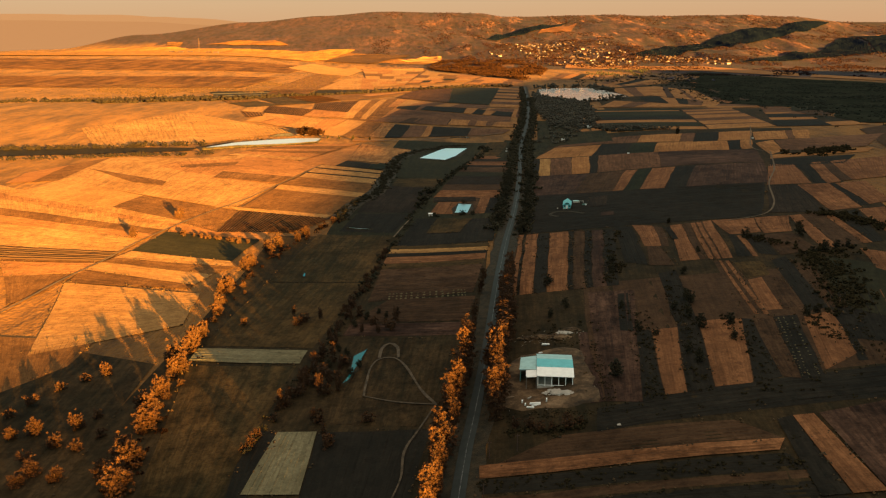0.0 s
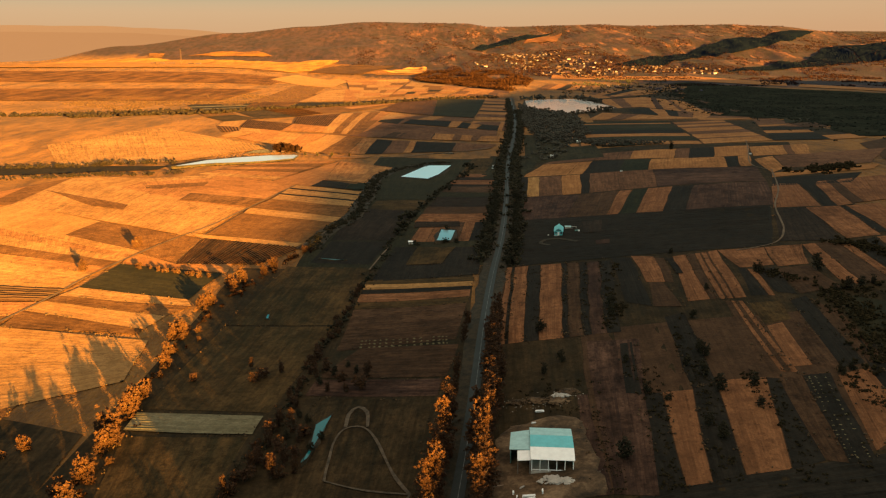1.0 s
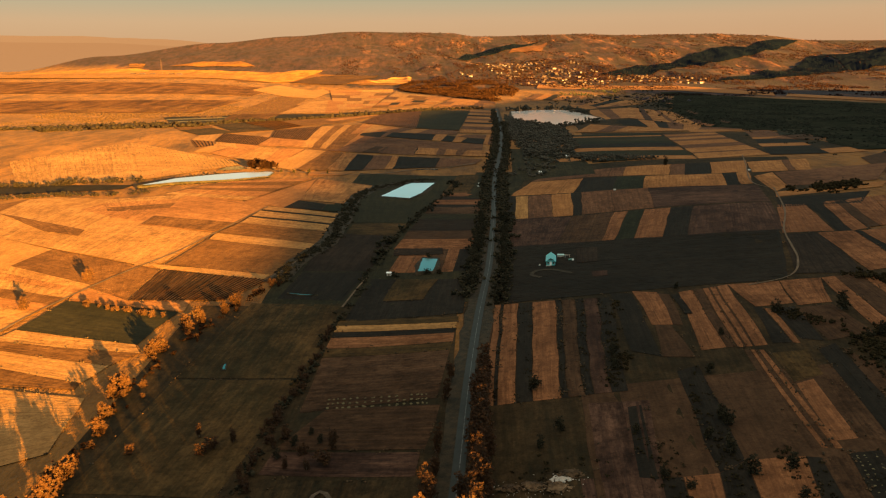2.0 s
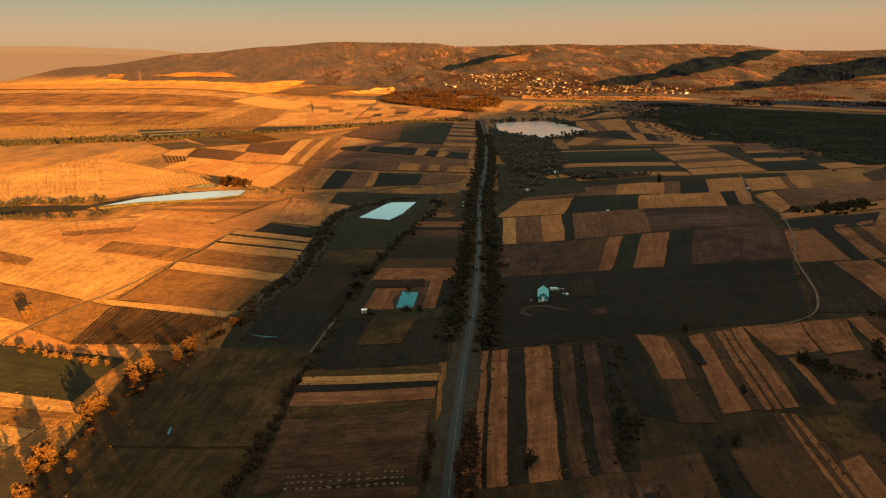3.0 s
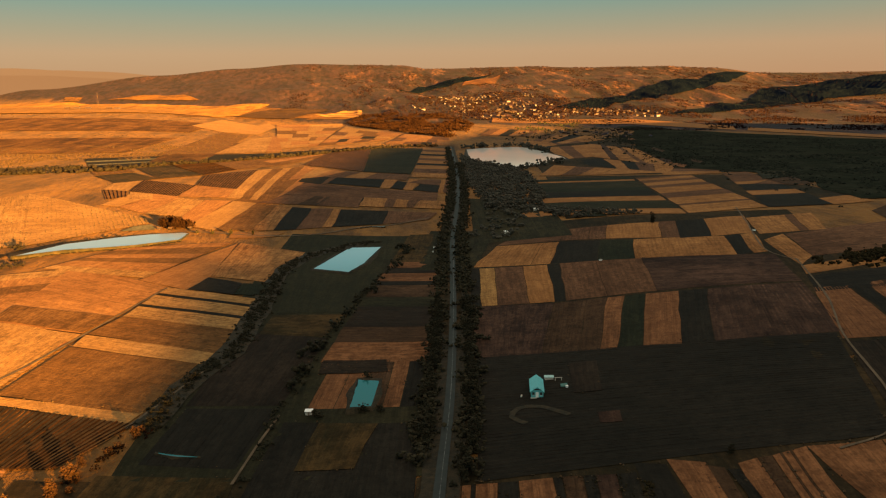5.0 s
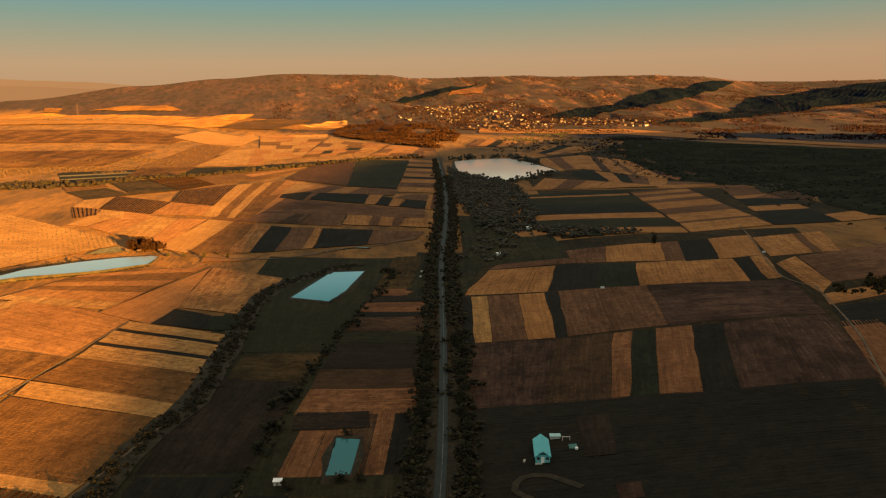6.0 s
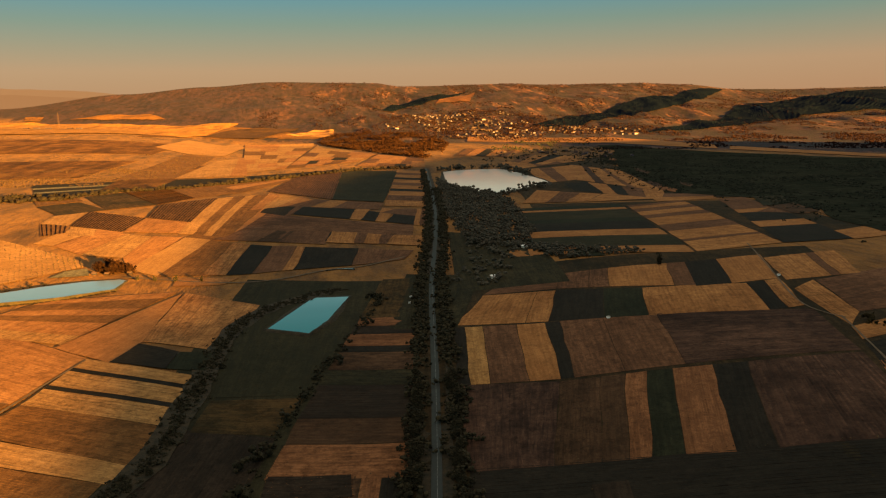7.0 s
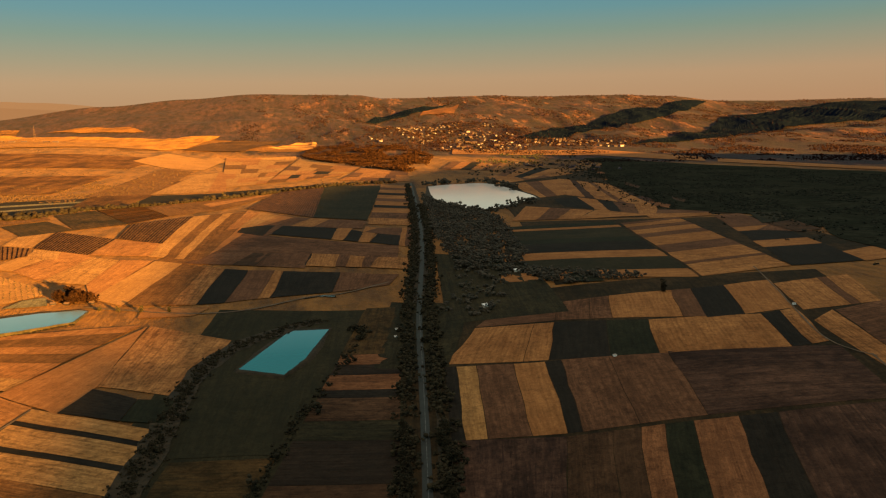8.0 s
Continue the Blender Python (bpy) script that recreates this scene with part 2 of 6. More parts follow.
CROPS = {
    "s": field_material("wheat_stubble", (0.2500, 0.1081, 0.0351), (0.4980, 0.2375, 0.0805), 2.2, 0.22),
    # t and n: s and b darkened in colour for shaded parcels without haze
    "t": field_material("dimmed_brown_stubble", (0.1485, 0.0649, 0.0284), (0.3262, 0.1435, 0.0602), 2.2, 0.28, 0.5, 0.6),
    "n": field_material("dimmed_brown_soil", (0.0506, 0.0282, 0.0147), (0.1127, 0.0609, 0.0316), 2.4, 0.24, 0.5, 0.7),
    "e": field_material("dark_umber_soil", (0.0200, 0.0150, 0.0105), (0.0430, 0.0300, 0.0200), 2.4, 0.2),
    # lit copy of the brown soil b, brightened in colour for the sunlit side
    "u": field_material("sunlit_toned_soil", (0.1300, 0.0621, 0.0207), (0.2500, 0.1198, 0.0379), 2.4, 0.22, 0.4, 0.6),
    "p": field_material("pale_straw", (0.3100, 0.1584, 0.0506), (0.5000, 0.2739, 0.0978), 2.6, 0.16),
    "b": field_material("bare_brown_soil", (0.0963, 0.0469, 0.0241), (0.2180, 0.1065, 0.0532), 2.4, 0.2),
    "d": field_material("dark_ploughed_soil", (0.0155, 0.0140, 0.0106), (0.0311, 0.0254, 0.0182), 2.4, 0.2),
    "w": field_material("weedy_rough_grass", (0.0200, 0.0165, 0.0085), (0.078, 0.047, 0.0200), 0.0, 0.35, 0.5, 0.8),
    "g": field_material("dull_green_crop", (0.0155, 0.0185, 0.0100), (0.0340, 0.0350, 0.0185), 2.4, 0.16),
    "o": field_material("olive_dry_meadow", (0.034, 0.0258, 0.0108), (0.125, 0.0690, 0.0230), 0.0, 0.35, 0.3, 0.85),
    "h": field_material("pale_hay", (0.1560, 0.1368, 0.0768), (0.2700, 0.2280, 0.1344), 2.4, 0.15),
    "m": field_material("dark_olive_meadow", (0.0205, 0.0205, 0.0110), (0.0500, 0.0420, 0.0200), 0.0),
    # dark tone helps the shade that lies on this ground
    "f": field_material("shade_toned_scrub", (0.0210, 0.0270, 0.0205), (0.0480, 0.0520, 0.0380), 0.0, 0.35, 0.3, 0.7, 0.0),
    # near-black teal stands in for the shadow bands on the hills
    "k": field_material("hill_shadow_floor", (0.0042, 0.0078, 0.0180), (0.0062, 0.0100, 0.0220), 0.0, gloss=0.0),
    "y": field_material("golden_pasture", (0.300, 0.142, 0.0330), (0.470, 0.228, 0.0560), 0.0, 0.35, 0.2, 0.55, stretch=0.12),
    "z": field_material("rusty_scrub_grassland", (0.075, 0.032, 0.0100), (0.270, 0.122, 0.0280), 0.0, 0.35, 0.2, 1.0, stretch=0.12),
    "c": field_material("dry_hill_clearing", (0.080, 0.037, 0.021), (0.130, 0.062, 0.032), 0.0),
    "r": field_material("reddish_fallow", (0.0356, 0.0203, 0.0148), (0.1483, 0.0791, 0.0495), 2.4, 0.12, 0.5, 0.95),
}
CROP_LABEL = {
    "s": "golden wheat stubble parcel with faint drill rows", "p": "pale straw coloured harvested field parcel",
    "b": "bare brown soil parcel on the valley floor", "d": "dark freshly ploughed soil parcel",
    "w": "weedy rough grassland between the parcels", "g": "dull green crop parcel among the stubble", "o": "olive brown dry meadow with worn patches",
    "f": "scrubby grassland with the slope's shade in its dark tone",
    "k": "dark sheet painted as a shadow band on the hills", "c": "dry golden clearing on the hillside",
    "y": "golden dry pasture on the far plateau",
    "z": "rusty scrub and dry grass on the plateau",
    "e": "dark umber soil parcel beside the stream",
    "u": "soil parcel in a brighter ochre tone for the sunlit side",
    "t": "brown stubble parcel in a dimmed tone with drill rows", "n": "brown soil parcel in a dimmed tone with faint furrows",
    "h": "pale mown hay strip with faint swaths", "m": "dark olive meadow with trodden lines", "r": "reddish fallow parcel with dry weeds",
}


def asphalt_material():
    m = Nodes("grey_road_asphalt")
    p = m.place()
    n = m.noise(p, 0.25, 5)
    return m.done(m.ramp(n, (0.3, (0.0125, 0.0165, 0.0155)), (0.7, (0.0225, 0.0280, 0.0265))), 0.75, m.noise(p, 4, 3), 0.2, 0.05)


def track_material():
    m = Nodes("dusty_dirt_track")
    p = m.place()
    return m.done(m.ramp(m.noise(p, 0.2, 5), (0.3, (0.056, 0.040, 0.024)), (0.7, (0.120, 0.086, 0.054))), 0.95, m.noise(p, 2, 3), 0.4, 0.1)


def path_material():
    m = Nodes("trodden_earth_path")
    p = m.place()
    return m.done(m.ramp(m.noise(p, 0.5, 5, 0.7), (0.35, (0.026, 0.020, 0.012)), (0.62, (0.085, 0.062, 0.040))), 0.95, m.noise(p, 2, 3), 0.4, 0.1)


M_PATH = path_material()


def water_material():
    """Murky teal water with a dull sheen that grows towards grazing view."""
    m = Nodes("still_pond_water")
    p = m.place()
    m.bsdf.inputs["IOR"].default_value = 1.4
    mat = m.done((0.0095, 0.092, 0.100), 0.10, m.noise(m.scaled(p, (1, 2.2, 1)), 0.5, 3), 0.15, 0.2, spec=0.35)
    sheen = m.add("ShaderNodeBsdfGlossy", Roughness=0.3)
    sheen.inputs["Color"].default_value = (1, 1, 0.98, 1)
    facing = m.add("ShaderNodeLayerWeight", Blend=0.5)
    share = m.ramp(facing.outputs["Facing"], (0.72, 0.0), (0.76, 0.14), (0.80, 0.5), (0.85, 0.92))
    both = m.add("ShaderNodeMixShader")
    m.join(share, both.inputs[0])
    m.join(m.bsdf.outputs[0], both.inputs[1])
    m.join(sheen.outputs[0], both.inputs[2])
    m.join(both.outputs[0], m.tree.nodes["Material Output"].inputs["Surface"])
    return mat


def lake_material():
    m = Nodes("sky_pale_lake_water")
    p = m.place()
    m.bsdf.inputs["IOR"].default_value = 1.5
    # near-white base colour stands in for the bright sky reflection
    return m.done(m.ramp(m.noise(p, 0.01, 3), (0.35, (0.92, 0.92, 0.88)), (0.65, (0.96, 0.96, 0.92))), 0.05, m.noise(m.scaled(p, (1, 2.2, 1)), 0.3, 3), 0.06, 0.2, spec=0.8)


M_LAKE = lake_material()
M_GROUND, M_ROAD, M_TRACK, M_WATER = ground_material(), asphalt_material(), track_material(), water_material()


# ---- the ground sheet ----
def build_ground():
    rings, r = [0.0], 15.0
    while r < 4960:
        rings.append(r)
        r += max(7.0, min(0.02 * r, 15.0 if r < 1900 else 24.0))
    angles, a = [], -50.0
    while a < 310:
        angles.append(a)
        a += 0.28 if a < 50 else 0.7 if a < 170 else 2.5
    V = []
    for r in rings:
        for a in angles:
            x, y = r * math.sin(radians(a)), r * math.cos(radians(a))
            V.append((x, y, height(x, y)))
    n = len(angles)
    F = [(i * n + j, i * n + (j + 1) % n, (i + 1) * n + (j + 1) % n, (i + 1) * n + j) for i in range(len(rings) - 1) for j in range(n)]
    F = [tuple(reversed(f)) for f in F]
    return tagged(link("ground", V, F, M_GROUND, smooth=True), "dry autumn valley floor rising to wooded hills", "ground", kind="structure")


build_ground()


# ---- field parcels ----
SCRUB, TUFTS, SHADOW_BANDS, FAR = [], [], [], []
FAR_FROM = 1000
weed = random.Random(5)


def strip(a, b, c, d, crop, level):
    """One parcel between two near corners a, b and two far corners c, d."""
    a, b, c, d = (Vector(p) for p in (a, b, c, d))
    width, length = ((b - a).length + (c - d).length) / 2, ((d - a).length + (c - b).length) / 2
    long_way = width > length
    if (a + b + c + d).x / 4 < -80 and 430 < (a + b + c + d).y / 4 < 720:
        long_way = not long_way
    nu, nv = max(2, min(24, int(width / 14))), max(2, min(30, int(length / 14)))
    iu, iv = 0.12 / max(width, 2), 0.12 / max(length, 2)
    mid = (a + b + c + d) / 4
    lift = 0.14 + 0.22 * level + 0.0004 * mid.length
    V, U = [], []
    for j in range(nv + 1):
        v = iv + (1 - 2 * iv) * j / nv
        for i in range(nu + 1):
            u = iu + (1 - 2 * iu) * i / nu
            p = (a * (1 - u) + b * u) * (1 - v) + (d * (1 - u) + c * u) * v
            if i in (0, nu) or j in (0, nv):
                k = 0.6 + 0.0006 * mid.length
                p = p + Vector((noise.noise(Vector((p.x / 15, p.y / 15, 2.5))), noise.noise(Vector((p.x / 15, p.y / 15, 8.5))))) * k
            V.append((p.x, p.y, height(p.x, p.y) + lift))
            U.append((v * length, u * width) if long_way else (u * width, v * length))
    if level >= 0 and mid.length < 480 and mid.y > 120:
        for p, q in ((a, b), (b, c), (c, d), (d, a)):
            for _ in range(int((q - p).length / (1.8 if mid.length < 330 else 3.5))):
                e = p.lerp(q, weed.random())
                if noise.noise(Vector((e.x / 7, e.y / 7, 6))) > 0.1:
                    TUFTS.append((e.x + weed.gauss(0, 0.6), e.y + weed.gauss(0, 0.6)))
    if crop == "d" and mid.x > 20 and mid.length < 330:
        for _ in range(int(max(width, length) * 0.9)):
            u, v = weed.random(), weed.random()
            e = (a * (1 - u) + b * u) * (1 - v) + (d * (1 - u) + c * u) * v
            if noise.noise(Vector((e.x / 9, e.y / 9, 3))) > -0.05:
                SCRUB.append((e.x, e.y, weed.uniform(0.3, 0.7), weed.uniform(0.4, 0.9), 2))
    k = nu + 1
    F = [(j * k + i, j * k + i + 1, (j + 1) * k + i + 1, (j + 1) * k + i) for j in range(nv) for i in range(nu)]
    if (b - a).cross(d - a) < 0:
        F = [tuple(reversed(f)) for f in F]
    if mid.length > FAR_FROM:
        FAR.append((V, F, U, crop))
        return None
    field = tagged(link("field_parcel", V, F, CROPS[crop], U), CROP_LABEL[crop], "field", "field parcels")
    if crop in "tsphudner" and mid.length < 540 and level >= 0:
        ridges(field, a, b, c, d, width > length, lift, crop)
    return field


def ridges(field, a, b, c, d, turned, lift, crop):
    """Low drill ridges along a parcel, with gaps and uneven height."""
    if turned:
        a, b, c, d = b, c, d, a
    gap = 1.25 if crop in "tsphu" else 1.8
    rise = 0.03 if crop in "spu" else 0.07
    rows = int(min((b - a).length, (c - d).length) / gap)
    V, F, U = [], [], []
    for i in range(1, rows):
        u = i / rows
        p, q = a.lerp(b, u), d.lerp(c, u)
        steps = max(2, int((q - p).length / 4.5))
        side = Vector(((q - p).y, -(q - p).x)).normalized() * gap * 0.28
        first = len(V)
        for j in range(steps + 1):
            e = p.lerp(q, 0.01 + 0.98 * j / steps)
            tall = max(0.0, rise + 2.2 * rise * noise.noise(Vector((e.x / 2.3, e.y / 2.3, 7))))
            z = height(e.x, e.y) + lift
            V += [(e.x - side.x, e.y - side.y, z - 0.04), (e.x, e.y, z + tall), (e.x + side.x, e.y + side.y, z - 0.04)]
            U += [(i * gap, j * 4.5)] * 3
        for j in range(steps):
            o = first + 3 * j
            F += [(o, o + 1, o + 4, o + 3), (o + 1, o + 2, o + 5, o + 4)]
    if F:
        rows_ob = link("drill_rows", V, F, CROPS[crop], U)
        rows_ob.parent = field
        tagged(rows_ob, "faint drill ridges along the parcel", kind="stuff")


def block(corners, crops, level=0):
    """A block of neighbouring parcels: letters name the crop, numbers the share of the width."""
    a, b, c, d = (Vector(p) for p in corners)
    items = [(w[0], float(w[1:] or 1)) for w in crops.split()]
    total, at = sum(w for _, w in items), 0.0
    for crop, w in items:
        u, v = at / total, (at + w) / total
        strip(a.lerp(b, u), a.lerp(b, v), d.lerp(c, v), d.lerp(c, u), crop, level)
        at += w


def quilt(corners, rows):
    """Rows of parcels, one behind the other: each row names its crops from side to side."""
    a, b, c, d = (Vector(p) for p in corners)
    n = len(rows)
    for i, crops in enumerate(rows):
        u, v = (i / n) ** 1.3, ((i + 1) / n) ** 1.3
        block((a.lerp(d, u), b.lerp(c, u), b.lerp(c, v), a.lerp(d, v)), crops)


# strips by the road
block(((23, 276), (65, 272), (83, 360), (36, 367)), 'n8 t12 d5 t27 d26 t42 d10 n23 d15 r25 d25')
# fallow south of the strips
block(((38, 181), (121, 188), (139, 277), (52, 277)), 'n', -0.2)
block(((35, 166), (110, 169), (120, 187), (37, 178)), 'd')
block(((40, 181), (49, 178), (69, 265), (52, 268)), 'r')
block(((55, 180), (61, 180), (72, 225), (64, 225)), 't')
block(((69, 181), (79, 182), (93, 228), (80, 229)), 't')
block(((87, 184), (91, 182), (103, 228), (96, 227)), 'n')
block(((91, 182), (97, 182), (111, 228), (103, 228)), 'd')
block(((99, 186), (114, 196), (122, 229), (112, 226)), 't')
# east of the track
block(((213, 493), (263, 494), (291, 532), (225, 519)), 'd')
block(((227, 523), (307, 546), (324, 568), (234, 540)), 's')
block(((235, 541), (252, 559), (272, 624), (251, 608)), 's')
block(((252, 559), (321, 574), (384, 661), (273, 623)), 'b')
block(((259, 627), (307, 633), (337, 700), (281, 688)), 's2 b.4 s1')
# dark unploughed strips between the stubble
block(((61, 180), (69, 181), (80, 229), (72, 225)), 'd')
block(((49, 178), (55, 180), (64, 225), (58, 226)), 'd')
block(((79, 182), (87, 184), (96, 227), (93, 228)), 'd')
block(((72, 225), (80, 229), (90, 285), (82, 282)), 'd')
block(((36, 181), (40, 181), (45, 230), (42, 231)), 'r')
block(((55, 227), (59, 225), (66, 263), (62, 263)), 'd')
# far eastern strips
block(((74, 301), (82, 294), (92, 361), (84, 365)), 'd')
block(((88, 323), (95, 321), (102, 360), (93, 364)), 't')
block(((82, 294), (92, 291), (94, 321), (89, 323)), 'n')
block(((95, 321), (98, 320), (105, 356), (101, 359)), 'n')
block(((102, 331), (105, 330), (108, 354), (105, 355)), 'd', 1)
block(((95, 296), (103, 297), (115, 358), (109, 357)), 't')
block(((103, 297), (106, 297), (119, 358), (115, 358)), 'n')
block(((106, 296), (116, 295), (130, 361), (119, 358)), 't1 n.25 t1 n.25 t2')
block(((128, 332), (142, 332), (150, 359), (130, 361)), 't')
block(((118, 296), (124, 295), (130, 331), (127, 332)), 'd')
block(((124, 295), (126, 294), (133, 328), (130, 330)), 't')
block(((128, 298), (134, 294), (141, 329), (132, 328)), 'd')
block(((142, 329), (155, 329), (166, 358), (150, 359)), 't')
block(((154, 300), (161, 300), (172, 359), (166, 358)), 't')
block(((135, 294), (152, 298), (154, 327), (140, 327)), 'n')
block(((161, 300), (172, 302), (182, 358), (172, 359)), 'n')
block(((172, 302), (176, 302), (186, 355), (182, 358)), 't')
block(((176, 302), (181, 303), (201, 361), (187, 356)), 'd')
block(((190, 318), (197, 321), (216, 364), (201, 361)), 't')
block(((160, 366), (186, 360), (203, 427), (186, 430)), 'e')
block(((188, 362), (205, 364), (220, 428), (202, 428)), 't')
block(((206, 368), (212, 370), (223, 427), (220, 428)), 'd')
block(((212, 370), (226, 376), (242, 430), (223, 427)), 't')
block(((187, 433), (211, 429), (232, 498), (216, 500)), 't')
block(((212, 428), (219, 428), (242, 501), (233, 498)), 'd')
block(((219, 428), (229, 431), (252, 504), (243, 501)), 't')
block(((230, 433), (237, 435), (259, 505), (252, 504)), 'n')
block(((237, 435), (265, 443), (312, 524), (259, 505)), 't2 t3')
block(((96, 232), (103, 230), (113, 292), (107, 294)), 'n1 t.6 n.6 t.8')
block(((110, 267), (120, 270), (125, 289), (114, 289)), 'o')
block(((103, 234), (109, 234), (116, 268), (110, 266)), 't')
block(((109, 234), (115, 231), (123, 269), (119, 269)), 'n')
block(((115, 230), (123, 232), (136, 292), (128, 288)), 'd')
block(((124, 232), (129, 231), (137, 273), (136, 289)), 'n')
block(((129, 231), (136, 221), (165, 271), (145, 293)), 'm')
block(((159, 269), (162, 257), (176, 284), (167, 296)), 't')
block(((110, 190), (113, 190), (125, 228), (123, 229)), 'd')
block(((114, 190), (117, 189), (129, 230), (125, 228)), 'n')
block(((330, 560), (520, 640), (500, 800), (384, 700)), 'n1 e1 n1', -0.4)
block(((116, 206), (142, 192), (164, 236), (130, 255)), 'd2 t1 d1.4')
# bands beside the yard
block(((6, 152), (71, 148), (74, 153), (6, 158)), 't', 1)
block(((4, 146), (74, 140), (72, 147), (6, 152)), 'd')
block(((3, 141), (74, 137), (74, 140), (4, 145)), 'n')
block(((11, 134), (76, 129), (74, 136), (3, 141)), 'd')
block(((9, 157), (74, 153), (67, 164), (27, 167)), 'n')
block(((77, 130), (84, 130), (85, 163), (80, 163)), 't', 1)
block(((84, 130), (99, 132), (109, 168), (86, 163)), 'r', 1)
block(((71, 130), (77, 130), (80, 163), (76, 162)), 'd', 1)
block(((177, 736), (195, 730), (197, 761), (182, 762)), 'g', 1)
# large dark field
block(((42, 367), (155, 361), (189, 440), (57, 467)), 'd')
block(((82, 416), (91, 415), (98, 443), (88, 444)), 'e', 1)
block(((83, 391), (90, 390), (92, 398), (85, 399)), 'r', 1)
# row north of it
block(((56, 463), (81, 459), (103, 525), (66, 537)), 'r')
block(((81, 459), (133, 449), (160, 516), (103, 525)), 'n7 n4 t3.5 g4.5 t7')
block(((133, 449), (145, 447), (173, 514), (160, 516)), 'd')
block(((145, 447), (193, 440), (217, 510), (173, 514)), 'r')
block(((65, 537), (104, 527), (118, 601), (76, 618)), 'd2 p3.2 b6 s5')
block(((104, 527), (109, 526), (125, 600), (118, 601)), 'd')
block(((109, 526), (218, 512), (237, 570), (125, 600)), 'b4 b5 r14')
block(((77, 621), (120, 602), (140, 657), (101, 671)), 's3 s1')
block(((120, 602), (165, 587), (182, 638), (140, 657)), 'd5 g4')
block(((165, 587), (218, 574), (236, 627), (182, 638)), 's')
block(((218, 574), (237, 576), (258, 632), (236, 627)), 'd s')
block(((141, 660), (210, 631), (231, 691), (153, 694)), 'b3 b2 s6 b2')
block(((209, 629), (229, 629), (252, 693), (231, 691)), 'd')
block(((229, 629), (258, 632), (285, 698), (252, 693)), 's')
block(((101, 672), (141, 660), (153, 694), (123, 699)), 'b')
# east of the lake
block(((320, 1545), (511, 1715), (507, 1849), (342, 1722)), 's1 b1 s1')
block(((312, 1288), (379, 1334), (445, 1603), (345, 1546)), 's1 b1 s1.5')
block(((366, 1321), (412, 1125), (487, 1468), (448, 1614)), 's1 s1 r1 s2 b.7 s1 s1.5')
block(((314, 1170), (338, 1133), (369, 1282), (331, 1272)), 'd')
block(((336, 1128), (375, 1051), (412, 1125), (369, 1282)), 's1 d.8 b1 s1')
block(((219, 1053), (285, 1046), (332, 1122), (272, 1193)), 's1 b.8 s.8')
block(((285, 1046), (380, 1055), (396, 1098), (334, 1122)), 's')
block(((363, 1727), (404, 1636), (533, 1835), (439, 1939)), 'b1 s1 d1 s1')
block(((291, 1960), (394, 1856), (470, 2062), (357, 2191)), 'b1 s1 d1 s1 b1 s.6')
block(((136, 761), (204, 1005), (313, 1014), (252, 719)), 's1 m1.8 s1.2 d1.8 g1 m2.4 s.6 g1')
block(((254, 720), (314, 998), (389, 1028), (323, 735)), 's1.5 b.3 s1.5 b1.3 s1.7 b.8 s1 b.8 s.8 b.5')
block(((357, 1024), (381, 1110), (450, 1083), (429, 1030)), 's1 b1')
block(((323, 735), (429, 1030), (465, 1039), (380, 737)), 'd2 s.9 d1.6 s.7 b1.5 b1.2')
block(((389, 775), (378, 735), (420, 748), (431, 793)), 's')
block(((403, 906), (439, 879), (476, 956), (452, 955)), 'b')
block(((387, 1192), (417, 1136), (479, 1218), (473, 1284)), 'r1 b1')
block(((513, 1569), (525, 1511), (589, 1614), (573, 1682)), 's')
block(((500, 1427), (499, 1362), (538, 1409), (550, 1499)), 'r')
# west of the road
block(((-31, 289), (-25, 370), (23, 359), (11, 287)), 'n6 o1.2 t1.5 d.8 p1 o1')
block(((-35, 267), (-22, 290), (12, 282), (7, 256)), 'n')
block(((-37, 254), (-35, 266), (6, 255), (4, 243)), 'r')
block(((-35, 189), (-32, 251), (3, 242), (-5, 180)), 'w')
block(((-49, 156), (-35, 154), (-35, 184), (-46, 186)), 'h', 1)
block(((-52, 152), (-47, 151), (-46, 186), (-55, 189)), 'd')
block(((-35, 152), (-10, 147), (-5, 179), (-35, 184)), 'd')
block(((-74, 159), (-54, 156), (-49, 231), (-86, 237)), 'o')
block(((-87, 240), (-48, 232), (-47, 243), (-87, 252)), 'h', 1)
block(((-86, 254), (-46, 245), (-33, 314), (-78, 323)), 'o')
block(((-78, 324), (-32, 315), (-24, 389), (-66, 399)), 'o')
block(((-55, 403), (-25, 394), (-17, 434), (-49, 440)), 'd')
block(((-50, 442), (-16, 436), (-3, 505), (-38, 518)), 'e')
block(((-33, 514), (-4, 507), (6, 540), (-30, 543)), 'o')
block(((-31, 546), (6, 542), (30, 714), (-27, 746)), 'm')
block(((-23, 367), (25, 362), (29, 410), (-14, 423)), 'd')
block(((-8, 388), (9, 385), (17, 413), (-2, 419)), 'o', 1)
block(((-7, 431), (31, 423), (37, 470), (0, 474)), 't1.8 t1.6 n1.6 t1.2 d1.2')
block(((-5, 475), (49, 743), (70, 738), (39, 466)), 't1.6 n1.4 e2.2 m1.2 n1.6 d.6 t1.3 e1 t1 o3 o3')
# trampled beds by the small pond
block(((-5, 462), (22, 458), (22, 472), (-4, 477)), 'e', 1)
# sunlit side
block(((-166, 556), (-113, 529), (-93, 605), (-166, 670)), 's')
block(((-165, 558), (-113, 530), (-106, 553), (-165, 583)), 'u', 1)
block(((-138, 464), (-175, 560), (-113, 528), (-125, 468)), 'p2 s.5 p2 s.7 p1')
block(((-123, 465), (-64, 438), (-53, 482), (-113, 512)), 'u')
block(((-112, 512), (-49, 480), (-45, 492), (-111, 527)), 'p')
